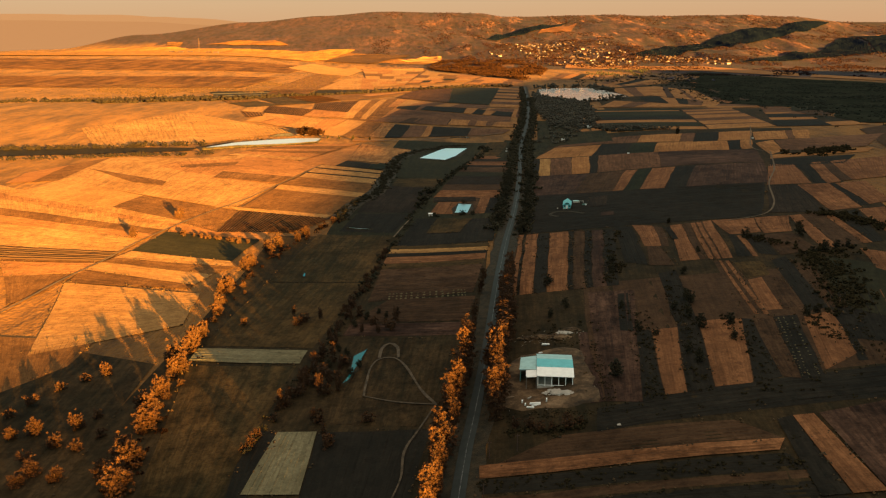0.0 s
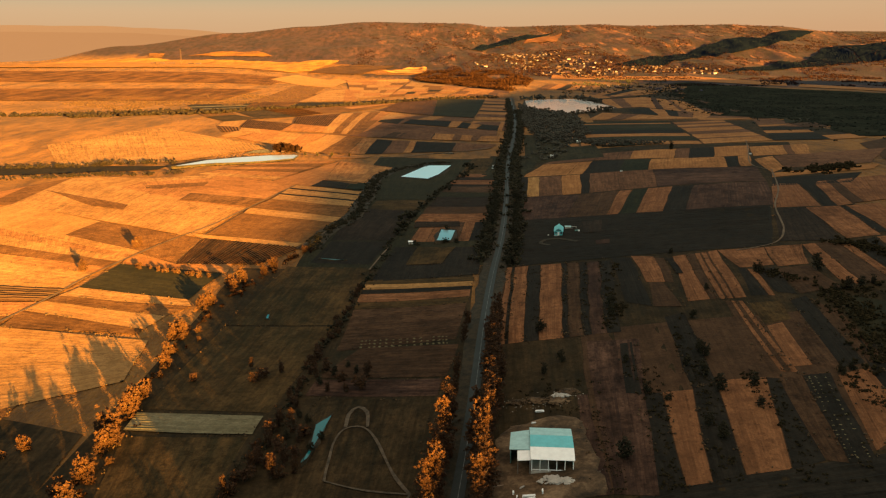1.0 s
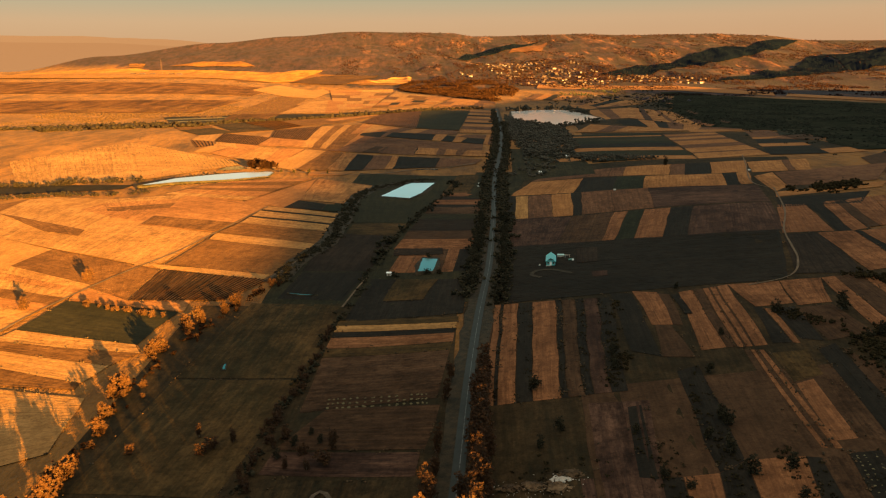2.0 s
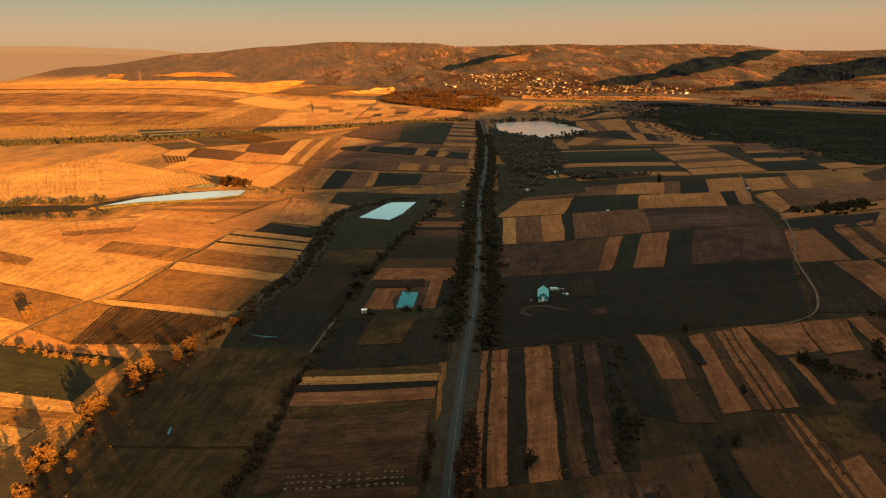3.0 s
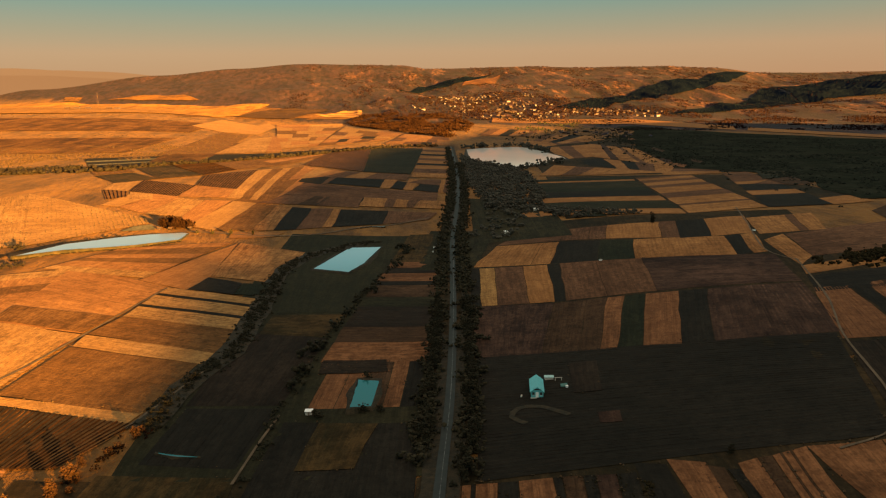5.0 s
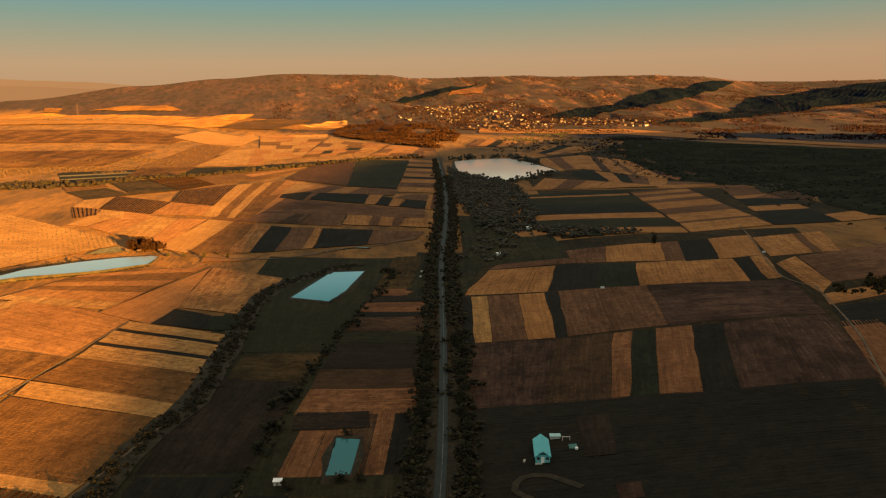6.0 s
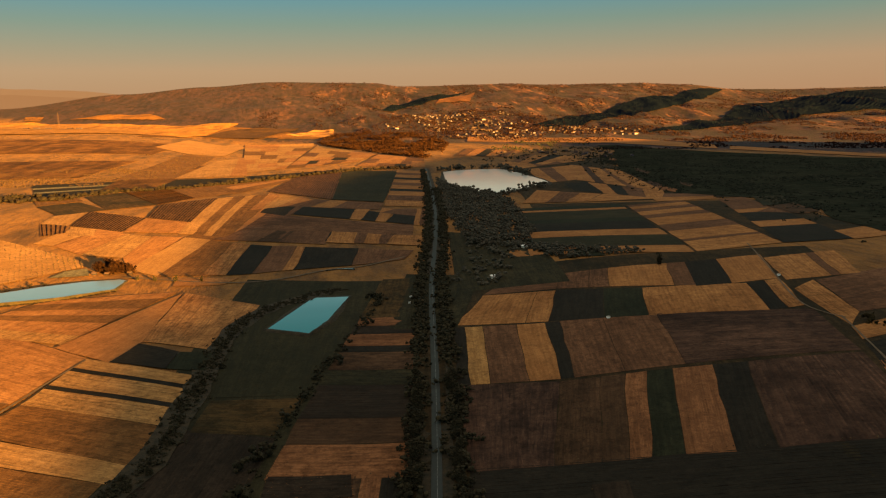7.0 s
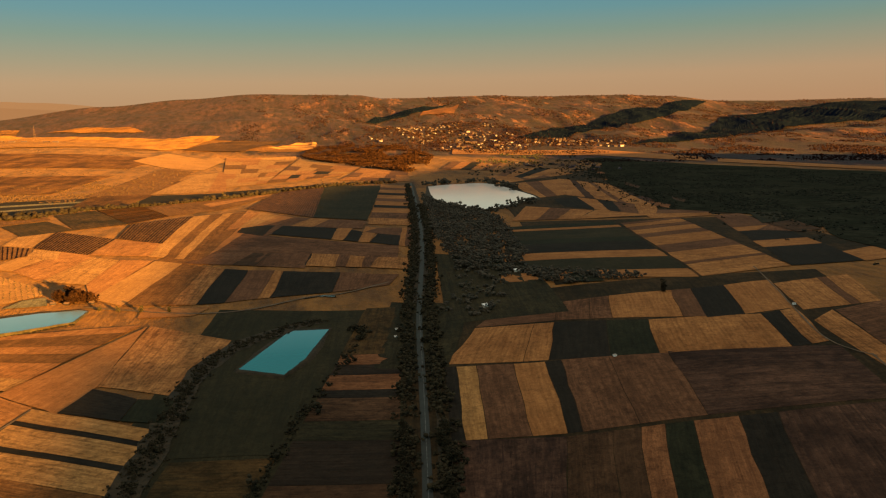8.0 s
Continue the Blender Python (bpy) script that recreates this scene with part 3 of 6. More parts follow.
block(((-111, 528), (-45, 491), (-43, 522), (-102, 552)), 'u')
block(((-102, 552), (-93, 604), (-38, 571), (-43, 522)), 'p2 d.5 p2 d.5 p1.4')
block(((-81, 596), (-55, 583), (-53, 606), (-75, 623)), 'd', 1)
block(((-55, 583), (-39, 578), (-38, 601), (-53, 606)), 'g', 1)
block(((-114, 624), (-81, 596), (-74, 626), (-73, 724)), 's')
block(((-74, 626), (-38, 606), (-24, 687), (-72, 724)), 's')
block(((-112, 628), (-77, 727), (-151, 722), (-183, 668)), 'p1 s1.5 u1 s1 u1.5 s1')
block(((-202, 600), (-224, 649), (-164, 662), (-163, 610)), 'u1 s1 p1')
block(((-183, 559), (-202, 600), (-163, 610), (-166, 559)), 'p1 s1')
# fields by the stream
block(((-147, 252), (-100, 276), (-104, 313), (-172, 335)), 'p')
block(((-146, 213), (-128, 241), (-128, 263), (-182, 275)), 'u')
block(((-171, 334), (-110, 320), (-110, 325), (-171, 353)), 'u')
block(((-171, 353), (-110, 325), (-106, 339), (-167, 364)), 'p')
block(((-167, 364), (-106, 339), (-98, 349), (-164, 370)), 'u')
block(((-164, 370), (-98, 349), (-103, 359), (-159, 381)), 'p')
block(((-159, 381), (-102, 358), (-96, 393), (-152, 415)), 'm')
block(((-152, 415), (-94, 393), (-95, 410), (-152, 436)), 's')
block(((-124, 411), (-80, 405), (-63, 431), (-122, 455)), 'u')
block(((-155, 437), (-124, 411), (-122, 455), (-197, 503)), 'u')
block(((-205, 469), (-155, 437), (-192, 500), (-199, 501)), 'u')
block(((-123, 457), (-66, 432), (-63, 440), (-134, 468)), 'p')
block(((-290, 508), (-205, 469), (-196, 502), (-277, 556)), 'p')
block(((-276, 554), (-129, 461), (-116, 525), (-281, 659)), 'p')
block(((-220, 545), (-193, 530), (-195, 545), (-277, 605)), 'u', 1)
block(((-311, 546), (-276, 554), (-281, 659), (-317, 586)), 's1 u1')
block(((-281, 659), (-166, 561), (-162, 631), (-265, 666)), 'p1 s1')
# far plateau and the fields before the wood
block(((-230, 1519), (-120, 1545), (-180, 2094), (-227, 1953)), 'p2 p1 s1')
block(((-436, 2348), (-312, 2148), (-229, 2538), (-430, 2822)), 'p')
block(((-312, 2148), (-234, 2126), (-236, 2604), (-288, 2847)), 'p')
block(((-414, 2952), (-274, 2961), (-254, 3161), (-402, 3166)), 'u')
block(((-571, 2747), (-464, 3017), (-394, 3176), (-633, 3304)), 'u1 u1')
block(((-321, 1509), (-230, 1519), (-246, 2080), (-323, 2140)), 'u')
quilt(((-136, 1620), (-69, 1703), (-38, 2770), (-256, 2788)), ['p3 s1', 'p1 s1.4 p1', 's1 p2 u.6 s1', 'p1 u1 p1.5', 'u1 p1 s1', 'p1 s1 p1 u1', 's1 p1'])
quilt(((-69, 1703), (67, 1866), (128, 2119), (-28, 2730)), ['u1 s1 b1 s1', 's1 d.7 s1 u1 s1', 'p1 s1 d.8 p1', 'b.8 p1 u1 s1', 'p1 u1 s1', 'p2 s1'])
quilt(((63, 1741), (187, 1664), (213, 1911), (126, 2098)), ['s1 b1 d.6 s1', 'b1 s1 s1 b.8 s1', 's1 s1 b1'])
block(((-168, 2903), (-28, 2935), (30, 3061), (-93, 3105)), 'u1 u1 u1 u1')
block(((-264, 2958), (-87, 2919), (-132, 3096), (-245, 3163)), 'u')
block(((-630, 3200), (-435, 3063), (-256, 3181), (-526, 3385)), 'u1 u1')
block(((-860, 2743), (-617, 2905), (-665, 3361), (-1092, 3510)), 'u1 u1 u1')
# shaded belt along the hedgerow, painted as dark soil parcels with pale strips
block(((-349, 1265), (-421, 1459), (-314, 1482), (-269, 1320)), 'd1.4 h.5 d1 h.6 d1.2')
block(((-269, 1320), (-316, 1491), (-117, 1512), (-107, 1420)), 'd')
block(((-107, 1420), (-119, 1534), (103, 1696), (59, 1618)), 'd')
# vineyards and orchards
block(((-286, 1255), (-218, 1100), (-175, 1135), (-252, 1300)), 'o')
block(((-308, 1156), (-257, 1066), (-218, 1100), (-273, 1193)), 'o')
block(((-344, 1252), (-312, 1166), (-273, 1204), (-309, 1288)), 'u')
block(((-221, 992), (-165, 948), (-161, 1024), (-233, 1092)), 'u')
block(((-162, 1028), (-113, 987), (-117, 1190), (-173, 1130)), 'u')
block(((-249, 1299), (-175, 1135), (-145, 1199), (-203, 1332)), 'o')
block(((-200, 1330), (-145, 1199), (-95, 1251), (-144, 1381)), 'u')
block(((-144, 1381), (-95, 1251), (-29, 1462), (-77, 1438)), 'u1 s1 u1')
block(((-255, 1013), (-223, 993), (-233, 1092), (-259, 1070)), 'p')
block(((-229, 941), (-213, 955), (-223, 993), (-254, 1010)), 'u')
block(((-164, 948), (-114, 931), (-111, 986), (-161, 1024)), 's')
block(((-206, 936), (-162, 936), (-164, 950), (-219, 987)), 'p1 s1')
block(((-114, 929), (-72, 906), (-61, 1221), (-117, 1190)), 'p2 u1.4 p1.2 u1.6')
block(((-72, 906), (-61, 943), (-33, 1123), (-61, 1221)), 'u1 s1')
# patchwork west of the road
block(((-64, 1255), (17, 1142), (36, 1639), (-33, 1550)), 'b')
block(((17, 1142), (74, 1103), (129, 1583), (36, 1639)), 'm')
block(((72, 1071), (131, 1607), (178, 1566), (118, 1048)), 's1 b1 s1 d.6 s1 b.8 s1 d.7 s1 b.8 s1')
block(((-67, 1060), (-31, 1085), (-4, 1147), (-60, 1233)), 's1 p1.4 s1')
block(((-31, 1085), (64, 1039), (73, 1098), (-4, 1147)), 'b1 s1 b1 b1')
block(((-55, 1038), (-29, 1011), (-19, 1100), (-50, 1117)), 'd')
block(((-29, 1011), (-22, 1020), (-12, 1089), (-19, 1100)), 'b')
block(((-22, 1020), (33, 981), (43, 1044), (-12, 1089)), 'd')
block(((33, 981), (43, 973), (66, 1100), (48, 1114)), 's')
block(((43, 973), (56, 964), (65, 1016), (54, 1034)), 'd')
block(((56, 964), (66, 958), (81, 1042), (69, 1054)), 's')
block(((66, 958), (89, 934), (97, 986), (78, 1009)), 'd')
block(((89, 934), (99, 925), (113, 1033), (104, 1036)), 's b')
block(((65, 1016), (97, 986), (104, 1036), (81, 1042)), 'b')
block(((-68, 944), (85, 896), (89, 934), (-55, 1034)), 'b')
block(((-59, 904), (78, 851), (85, 896), (-54, 939)), 'b2 b2 d1 b1 b2')
block(((11, 873), (34, 865), (38, 910), (17, 918)), 's', 1)
block(((41, 864), (53, 859), (58, 896), (47, 904)), 's', 1)
block(((59, 857), (86, 840), (92, 879), (68, 893)), 's', 1)
# strips above the farm track
block(((-99, 776), (-70, 770), (-62, 880), (-82, 896)), 'u')
block(((-70, 770), (-54, 769), (-48, 872), (-62, 880)), 's')
block(((-54, 769), (-37, 771), (-29, 863), (-48, 872)), 'd')
block(((-37, 771), (-18, 779), (-10, 861), (-29, 863)), 'b')
block(((-18, 779), (-10, 781), (-4, 858), (-10, 861)), 's')
block(((-10, 781), (30, 790), (37, 848), (-4, 858)), 'd')
block(((30, 790), (69, 799), (78, 827), (37, 848)), 'b')
block(((-124, 800), (-99, 776), (-82, 896), (-105, 911)), 'p')
block(((-173, 859), (-138, 841), (-133, 920), (-158, 937)), 'p')
block(((-138, 841), (-123, 801), (-106, 912), (-133, 922)), 's')
block(((-205, 898), (-173, 859), (-158, 937), (-187, 956)), 's')
block(((-226, 910), (-205, 898), (-189, 956), (-215, 975)), 'p')
block(((-105, 911), (-82, 896), (-61, 940), (-81, 952)), 'u')
block(((-82, 896), (11, 865), (14, 914), (-61, 940)), 'b2 n1 b2')
block(((-83, 742), (-51, 742), (-43, 761), (-85, 765)), 's')
# stubble beside the cart track
block(((-183, 306), (-219, 369), (-168, 363), (-175, 321)), 'u1 s.6')
block(((-219, 369), (-234, 395), (-164, 380), (-168, 364)), 'u')
block(((-234, 395), (-259, 440), (-159, 402), (-164, 380)), 'p')
block(((-259, 440), (-279, 476), (-153, 418), (-159, 402)), 's1 u1')
block(((-279, 476), (-319, 546), (-149, 436), (-153, 418)), 'p1 s.7 p1')
# young orchards beside the reservoir
block(((-324, 729), (-226, 742), (-318, 995), (-396, 865)), 'p')
block(((-226, 742), (-157, 817), (-165, 838), (-318, 995)), 'p')
block(((-171, 786), (-145, 787), (-153, 811), (-166, 806)), 'h')
# valley meadow
block(((44, 627), (78, 617), (110, 723), (65, 752)), 'm', 0)
block(((89, 687), (153, 672), (174, 833), (113, 887)), 'm', 0)
# village meadow
block(((413, 2509), (447, 2698), (851, 2482), (756, 2229)), 's')
block(((756, 2229), (851, 2482), (946, 2045), (884, 1901)), 's')
# meadow behind the reservoir hedge, its shade put in as a dark soil parcel
block(((-560, 650), (-225, 694), (-222, 716), (-560, 750)), 'd')
block(((-62, 395), (30, 375), (72, 735), (-38, 755)), 'm', -0.4)
# rough grass under and between the parcels
block(((-150, 150), (-94, 140), (-98, 240), (-150, 262)), 'w')
block(((-100, 125), (0, 115), (24, 380), (-90, 400)), 'w', -0.4)
block(((4, 115), (150, 120), (235, 430), (26, 375)), 'w', -0.4)
block(((30, 380), (230, 430), (330, 720), (70, 735)), 'w', -0.4)
block(((165, 735), (420, 760), (470, 1010), (225, 1045)), 'w', -1.0)
block(((225, 1050), (470, 1040), (600, 1800), (330, 1700)), 'w', -1.6)
# shadow bands of the far hills, put in as dark sheets with trees; a clearing
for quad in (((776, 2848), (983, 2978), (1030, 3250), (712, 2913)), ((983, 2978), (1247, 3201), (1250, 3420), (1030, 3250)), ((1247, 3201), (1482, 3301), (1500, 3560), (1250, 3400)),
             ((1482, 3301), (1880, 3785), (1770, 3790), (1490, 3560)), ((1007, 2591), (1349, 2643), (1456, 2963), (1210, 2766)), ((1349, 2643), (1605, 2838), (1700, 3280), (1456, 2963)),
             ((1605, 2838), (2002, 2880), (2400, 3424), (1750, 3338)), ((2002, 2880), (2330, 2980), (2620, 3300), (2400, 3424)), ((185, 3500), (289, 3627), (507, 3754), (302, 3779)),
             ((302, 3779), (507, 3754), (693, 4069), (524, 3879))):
    SHADOW_BANDS.append(quad)
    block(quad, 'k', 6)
block(((479, 3685), (636, 3719), (719, 4028), (507, 3754)), 'c', 6)
# golden pastures and fallow of the far plateau
block(((-1186, 3549), (-328, 3295), (-410, 3023), (-870, 2686)), 'y', 6)
block(((-2300, 3500), (-1186, 3549), (-870, 2686), (-1900, 2500)), 'y', 6)
block(((-1500, 1990), (-388, 2100), (-393, 2523), (-1800, 2380)), 'z')
block(((-1150, 1560), (-388, 1569), (-380, 1919), (-1300, 1800)), 'z')
block(((-296, 1345), (-225, 1355), (-217, 1855), (-319, 1580)), 'z')
block(((-424, 2993), (-309, 3178), (-96, 3182), (-219, 2918)), 'n', 8)
block(((-1029, 3588), (-889, 3632), (-720, 3603), (-635, 3491)), 'u', 8)
block(((-1225, 3659), (-1145, 3646), (-1136, 3569), (-1196, 3576)), 'u', 8)
block(((-143, 3013), (-44, 3113), (26, 3090), (25, 2967)), 'p1 t.4 p1 t.3 p1', 8)
# the shaded slope: dark strips laid along the shade edge, uneven below, a few parcels reaching in
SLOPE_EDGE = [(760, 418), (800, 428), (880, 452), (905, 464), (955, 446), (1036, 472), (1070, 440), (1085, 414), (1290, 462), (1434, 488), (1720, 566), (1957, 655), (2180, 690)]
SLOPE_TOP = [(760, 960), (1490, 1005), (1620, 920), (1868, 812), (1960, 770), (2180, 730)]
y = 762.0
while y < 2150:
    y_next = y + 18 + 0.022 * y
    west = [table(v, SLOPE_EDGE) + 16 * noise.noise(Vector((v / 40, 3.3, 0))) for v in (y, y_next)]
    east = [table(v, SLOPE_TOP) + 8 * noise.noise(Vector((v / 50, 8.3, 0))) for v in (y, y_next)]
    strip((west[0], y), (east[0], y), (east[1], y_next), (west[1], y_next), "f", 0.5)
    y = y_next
block(((437, 945), (477, 966), (455, 890), (425, 880)), 'n', 1.5)
block(((473, 1036), (507, 1035), (480, 976), (434, 947)), 'm', 1.5)
block(((576, 1761), (569, 1700), (547, 1650), (559, 1721)), 't', 1.5)
block(((528, 1509), (513, 1409), (494, 1374), (506, 1447)), 'n', 1.5)
block(((434, 1196), (436, 1143), (418, 1109), (419, 1150)), 't', 1.5)
block(((489, 1249), (480, 1193), (465, 1168), (470, 1205)), 'n', 1.5)
block(((948, 1969), (1066, 1570), (1023, 1517), (895, 1871)), 's', 1.5)


def far_fields():
    """The countless parcels of the far valley and the hills, joined."""
    V, F, U, slots = [], [], [], []
    kinds = sorted({crop for *_, crop in FAR})
    for verts, faces, uvs, crop in FAR:
        base = len(V)
        V += verts
        U += uvs
        F += [tuple(i + base for i in f) for f in faces]
        slots += [kinds.index(crop)] * len(faces)
    ob = link("far_field_patchwork", V, F, None, U)
    for crop in kinds:
        ob.data.materials.append(CROPS[crop])
    ob.data.polygons.foreach_set("material_index", slots)
    tagged(ob, "far patchwork of stubble, ploughed soil and meadow parcels", "fields", kind="stuff")


far_fields()


# ---- water ----
def pond(name, outline, label, bank=2.5, smooth=False):
    line = curve_points([*outline, outline[0]], 6)[:-1]
    if not smooth:
        line = [tuple(Vector(a).lerp(Vector(c), i / 8)) for a, c in zip(outline, outline[1:] + outline[:1]) for i in range(8)]
    level = max(height(x, y) for x, y in line) + 0.45
    bm = bmesh.new()
    bm.faces.new([bm.verts.new((x + 0.9 * noise.noise(Vector((x / 5, y / 5, 0))), y + 0.9 * noise.noise(Vector((x / 5, y / 5, 4))), level)) for x, y in line])
    bmesh.ops.triangulate(bm, faces=bm.faces[:])
    for f in bm.faces:
        if f.normal.z < 0:
            f.normal_flip()
    me = bpy.data.meshes.new(name)
    bm.to_mesh(me)
    bm.free()
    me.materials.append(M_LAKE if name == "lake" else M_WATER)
    tagged(new(name, me), label, "water", kind="structure")
    n = len(line)
    c = Vector((sum(p[0] for p in line) / n, sum(p[1] for p in line) / n))
    V, F = [], []
    for p in line:
        q = Vector(p)
        out = (q - c).normalized()
        for d, z in ((-1.2, -0.4), (0.2, 0.06), (bank * 0.5, 0.14 + 0.2 * noise.noise(Vector((q.x / 6, q.y / 6, 1)))), (bank, None)):
            e = q + out * d * (1 + 0.4 * noise.noise(Vector((q.x / 8, q.y / 8, 6))))
            V.append((e.x, e.y, level + z if z is not None else height(e.x, e.y) - 0.3))
    for i in range(n):
        for j in range(3):
            F.append((i * 4 + j, i * 4 + j + 1, (i + 1) % n * 4 + j + 1, (i + 1) % n * 4 + j))
    tagged(link("pond_bank", V, F, M_BANK, smooth=True), "low grassy earth bank round the water", "bank", kind="structure")


def bank_material():
    m = Nodes("weedy_earth_bank")
    p = m.place()
    return m.done(m.ramp(m.noise(p, 0.4, 5), (0.35, (0.011, 0.0105, 0.0062)), (0.65, (0.034, 0.0250, 0.0130))), 0.95, m.noise(p, 2.5, 4), 0.8, 0.3)


M_BANK = bank_material()
pond("pond", [(-16, 638), (5, 625), (14, 648), (26, 700), (5, 702)], "long teal fish pond between dark meadows", 5)
pond("pond", [(7.6, 426.5), (14.9, 426.5), (18.2, 450), (10.6, 452.5)], "small rectangular pond with steep dark banks", 4)
pond("reservoir", [(-213, 697), (-187, 714), (-146, 723), (-117, 740), (-116, 766), (-121, 771), (-144, 768), (-166, 758), (-194, 738)], "narrow teal reservoir beside sunlit fields", 1.2)
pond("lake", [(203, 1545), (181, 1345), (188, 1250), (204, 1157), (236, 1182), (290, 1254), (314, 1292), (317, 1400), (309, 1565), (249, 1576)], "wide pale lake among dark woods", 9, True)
pond("drainage_pool", [(-31.2, 212), (-30.2, 214), (-29.2, 221), (-26.6, 239), (-30.4, 233), (-30.2, 222)], "narrow teal ditch pool between bushes", 1.5)
pond("drainage_pool", [(-51, 407.9), (-45, 405.2), (-38, 403.5), (-38, 404.2), (-45, 406.2), (-51, 408.8)], "thin water filled ditch across the meadow", 1.5)
pond("drainage_pool", [(-62.8, 328), (-61.8, 328), (-62.2, 333), (-62.9, 333)], "small teal pool in the meadow", 1.2)
pond("drainage_pool", [(13, 775.6), (21, 780.4), (31, 776.4), (31, 778), (21, 782.4), (13, 777.4)], "thin water filled ditch across the meadow", 1.2)

def line_material():
    m = Nodes("worn_road_paint")
    return m.done(m.ramp(m.noise(m.place(), 0.6, 4), (0.4, (0.028, 0.033, 0.032)), (0.6, (0.11, 0.12, 0.12))), 0.7)


M_LINE = line_material()

# ---- road and tracks ----
ROAD = [(-40, -260), (-24, -80), (-9, 60), (1.7, 153), (6, 182), (12.6, 227), (21.5, 296), (30.5, 358), (43, 436), (58, 552), (77.3, 713), (106.9, 916), (138, 1176), (184, 1627)]
tagged(ribbon("road", ROAD, 3.3, 0.5, M_ROAD, 8, 0.03, 4, 0.12), "narrow grey asphalt country road", "road", kind="structure")
tagged(ribbon("road_verge", ROAD, 11, 0.3, M_BANK, 8, 0.25, 6), "weedy dark verge along the road", "verge", kind="structure")
tagged(ribbon("road_marking", [(x + 0.2, y) for x, y in ROAD[2:11]], 0.2, 0.68, M_LINE, 8, 0.5, 1), "worn pale centre line on the asphalt", "marking", kind="structure")
TRACKS = [
    ([(-181, 294), (-175, 335), (-167, 366), (-160, 400), (-143, 446), (-124, 486), (-110, 533), (-93, 602)], 1.1),
    ([(-66, 428), (-56, 455), (-47, 480)], 1.1),
    ([(-25, 385), (-21, 406), (-16, 428)], 1.0),
    ([(-120, 777), (-87, 760), (-56, 748), (-24, 750), (14, 779), (34, 784), (69, 807)], 2.0),
    ([(241, 556), (214, 486), (190, 437), (172, 388), (157, 364), (137, 357)], 0.9),
    ([(300, 740), (273, 671), (240, 588), (238, 560), (241, 553)], 0.9),
]
PATHS = [
    ([(-24.5, 203), (-24.6, 212), (-24.3, 222), (-22.4, 229), (-18.5, 230), (-15.4, 227), (-12.3, 219), (-8, 203), (-3.7, 192.5)], 0.8),
    ([(-22, 230), (-21.6, 238), (-19.3, 242), (-16.4, 238), (-15.6, 229)], 1.1),
    ([(-24.5, 203), (-15, 197), (-3.7, 192.5)], 0.55),
    ([(-14, 147), (-12, 157), (-11.5, 169), (-8.6, 178), (-3.7, 192.5)], 0.6),
]
tagged(ribbon("dirt_track", [(62, 398), (58.5, 404), (62, 410), (69, 409), (76, 400)], 2.4, 0.5, M_BANK, 3, 0.4, 2), "faint reddish turning loop before the farmhouse", "track", kind="structure")
for pts, w in PATHS:
    tagged(ribbon("footpath", pts, w, 0.5, M_PATH, 2, 0.6, 2), "faint trodden path on the dark meadow", "path", kind="structure")
for pts, w in TRACKS:
    tagged(ribbon("dirt_track", pts, w, 0.55, M_TRACK, 5, 0.5, 2), "worn pale dirt track between the fields", "track", kind="structure")


# ---- trees ----
def foliage_material(name, low, high, gloss=0.2):
    m = Nodes(name)
    c = m.ramp(m.island(), (0.1, low), (0.9, high))
    c = m.mix(m.math("MULTIPLY", m.chance(), 0.5), c, low)
    m.bsdf.inputs["Subsurface Weight"].default_value = 0.0
    return m.done(c, 0.8, m.noise(m.place(), 3.0, 3), 0.6, 0.2, spec=gloss)


def bark_material():
    m = Nodes("grey_brown_bark")
    p = m.place()
    return m.done(m.ramp(m.noise(m.scaled(p, (6, 6, 1)), 1.5, 4), (0.3, (0.0476, 0.034, 0.0238)), (0.7, (0.136, 0.102, 0.0748))), 0.9, m.noise(p, 8, 3), 0.6, 0.03)


M_AUTUMN = foliage_material("autumn_leaves", (0.022, 0.0095, 0.003), (0.052, 0.022, 0.006))
M_DARK = foliage_material("dull_dark_leaves", (0.0145, 0.0140, 0.0092), (0.0390, 0.0325, 0.0185), 0.05)
M_RUST = foliage_material("rusty_hill_woods", (0.0238, 0.0136, 0.0068), (0.0476, 0.0258, 0.0122))
M_HILL = foliage_material("hill_trees", (0.0075, 0.0042, 0.0044), (0.0185, 0.0098, 0.0092), 0.0)
# near-black leaves imitate hedges lying in shade
M_HEDGE = foliage_material("shade_toned_hedge_leaves", (0.0032, 0.0022, 0.0014), (0.0075, 0.0045, 0.0025))
M_WEED = foliage_material('dry_weeds', (0.026, 0.019, 0.010), (0.085, 0.050, 0.022))
M_WILLOW = foliage_material('grey_green_willow_leaves', (0.026, 0.0250, 0.0185), (0.062, 0.0530, 0.0370))
# leaf colour darkened for the forest lying in shade
M_GLOOM = foliage_material('shade_toned_forest_leaves', (0.0160, 0.0190, 0.0155), (0.0370, 0.0380, 0.0290), 0.0)
M_WOODLAND = foliage_material('rusty_woodland_leaves', (0.0060, 0.0034, 0.0024), (0.0260, 0.0120, 0.0062), 0.02)
# dark needles carry the hill shadow in their colour
M_BAND_TREES = foliage_material('hill_shadow_needles', (0.0036, 0.0066, 0.0150), (0.0062, 0.0096, 0.0200), 0.0)
M_SCRUB = foliage_material('dark_balk_weeds', (0.014, 0.0122, 0.0072), (0.038, 0.0290, 0.0145), 0.0)
M_BARK = bark_material()

ico = bmesh.new()
bmesh.ops.create_icosphere(ico, subdivisions=1, radius=1.0)
OCT_V = np.array([(1, 0, 0), (-1, 0, 0), (0, 1, 0), (0, -1, 0), (0, 0, 1), (0, 0, -1)], float)
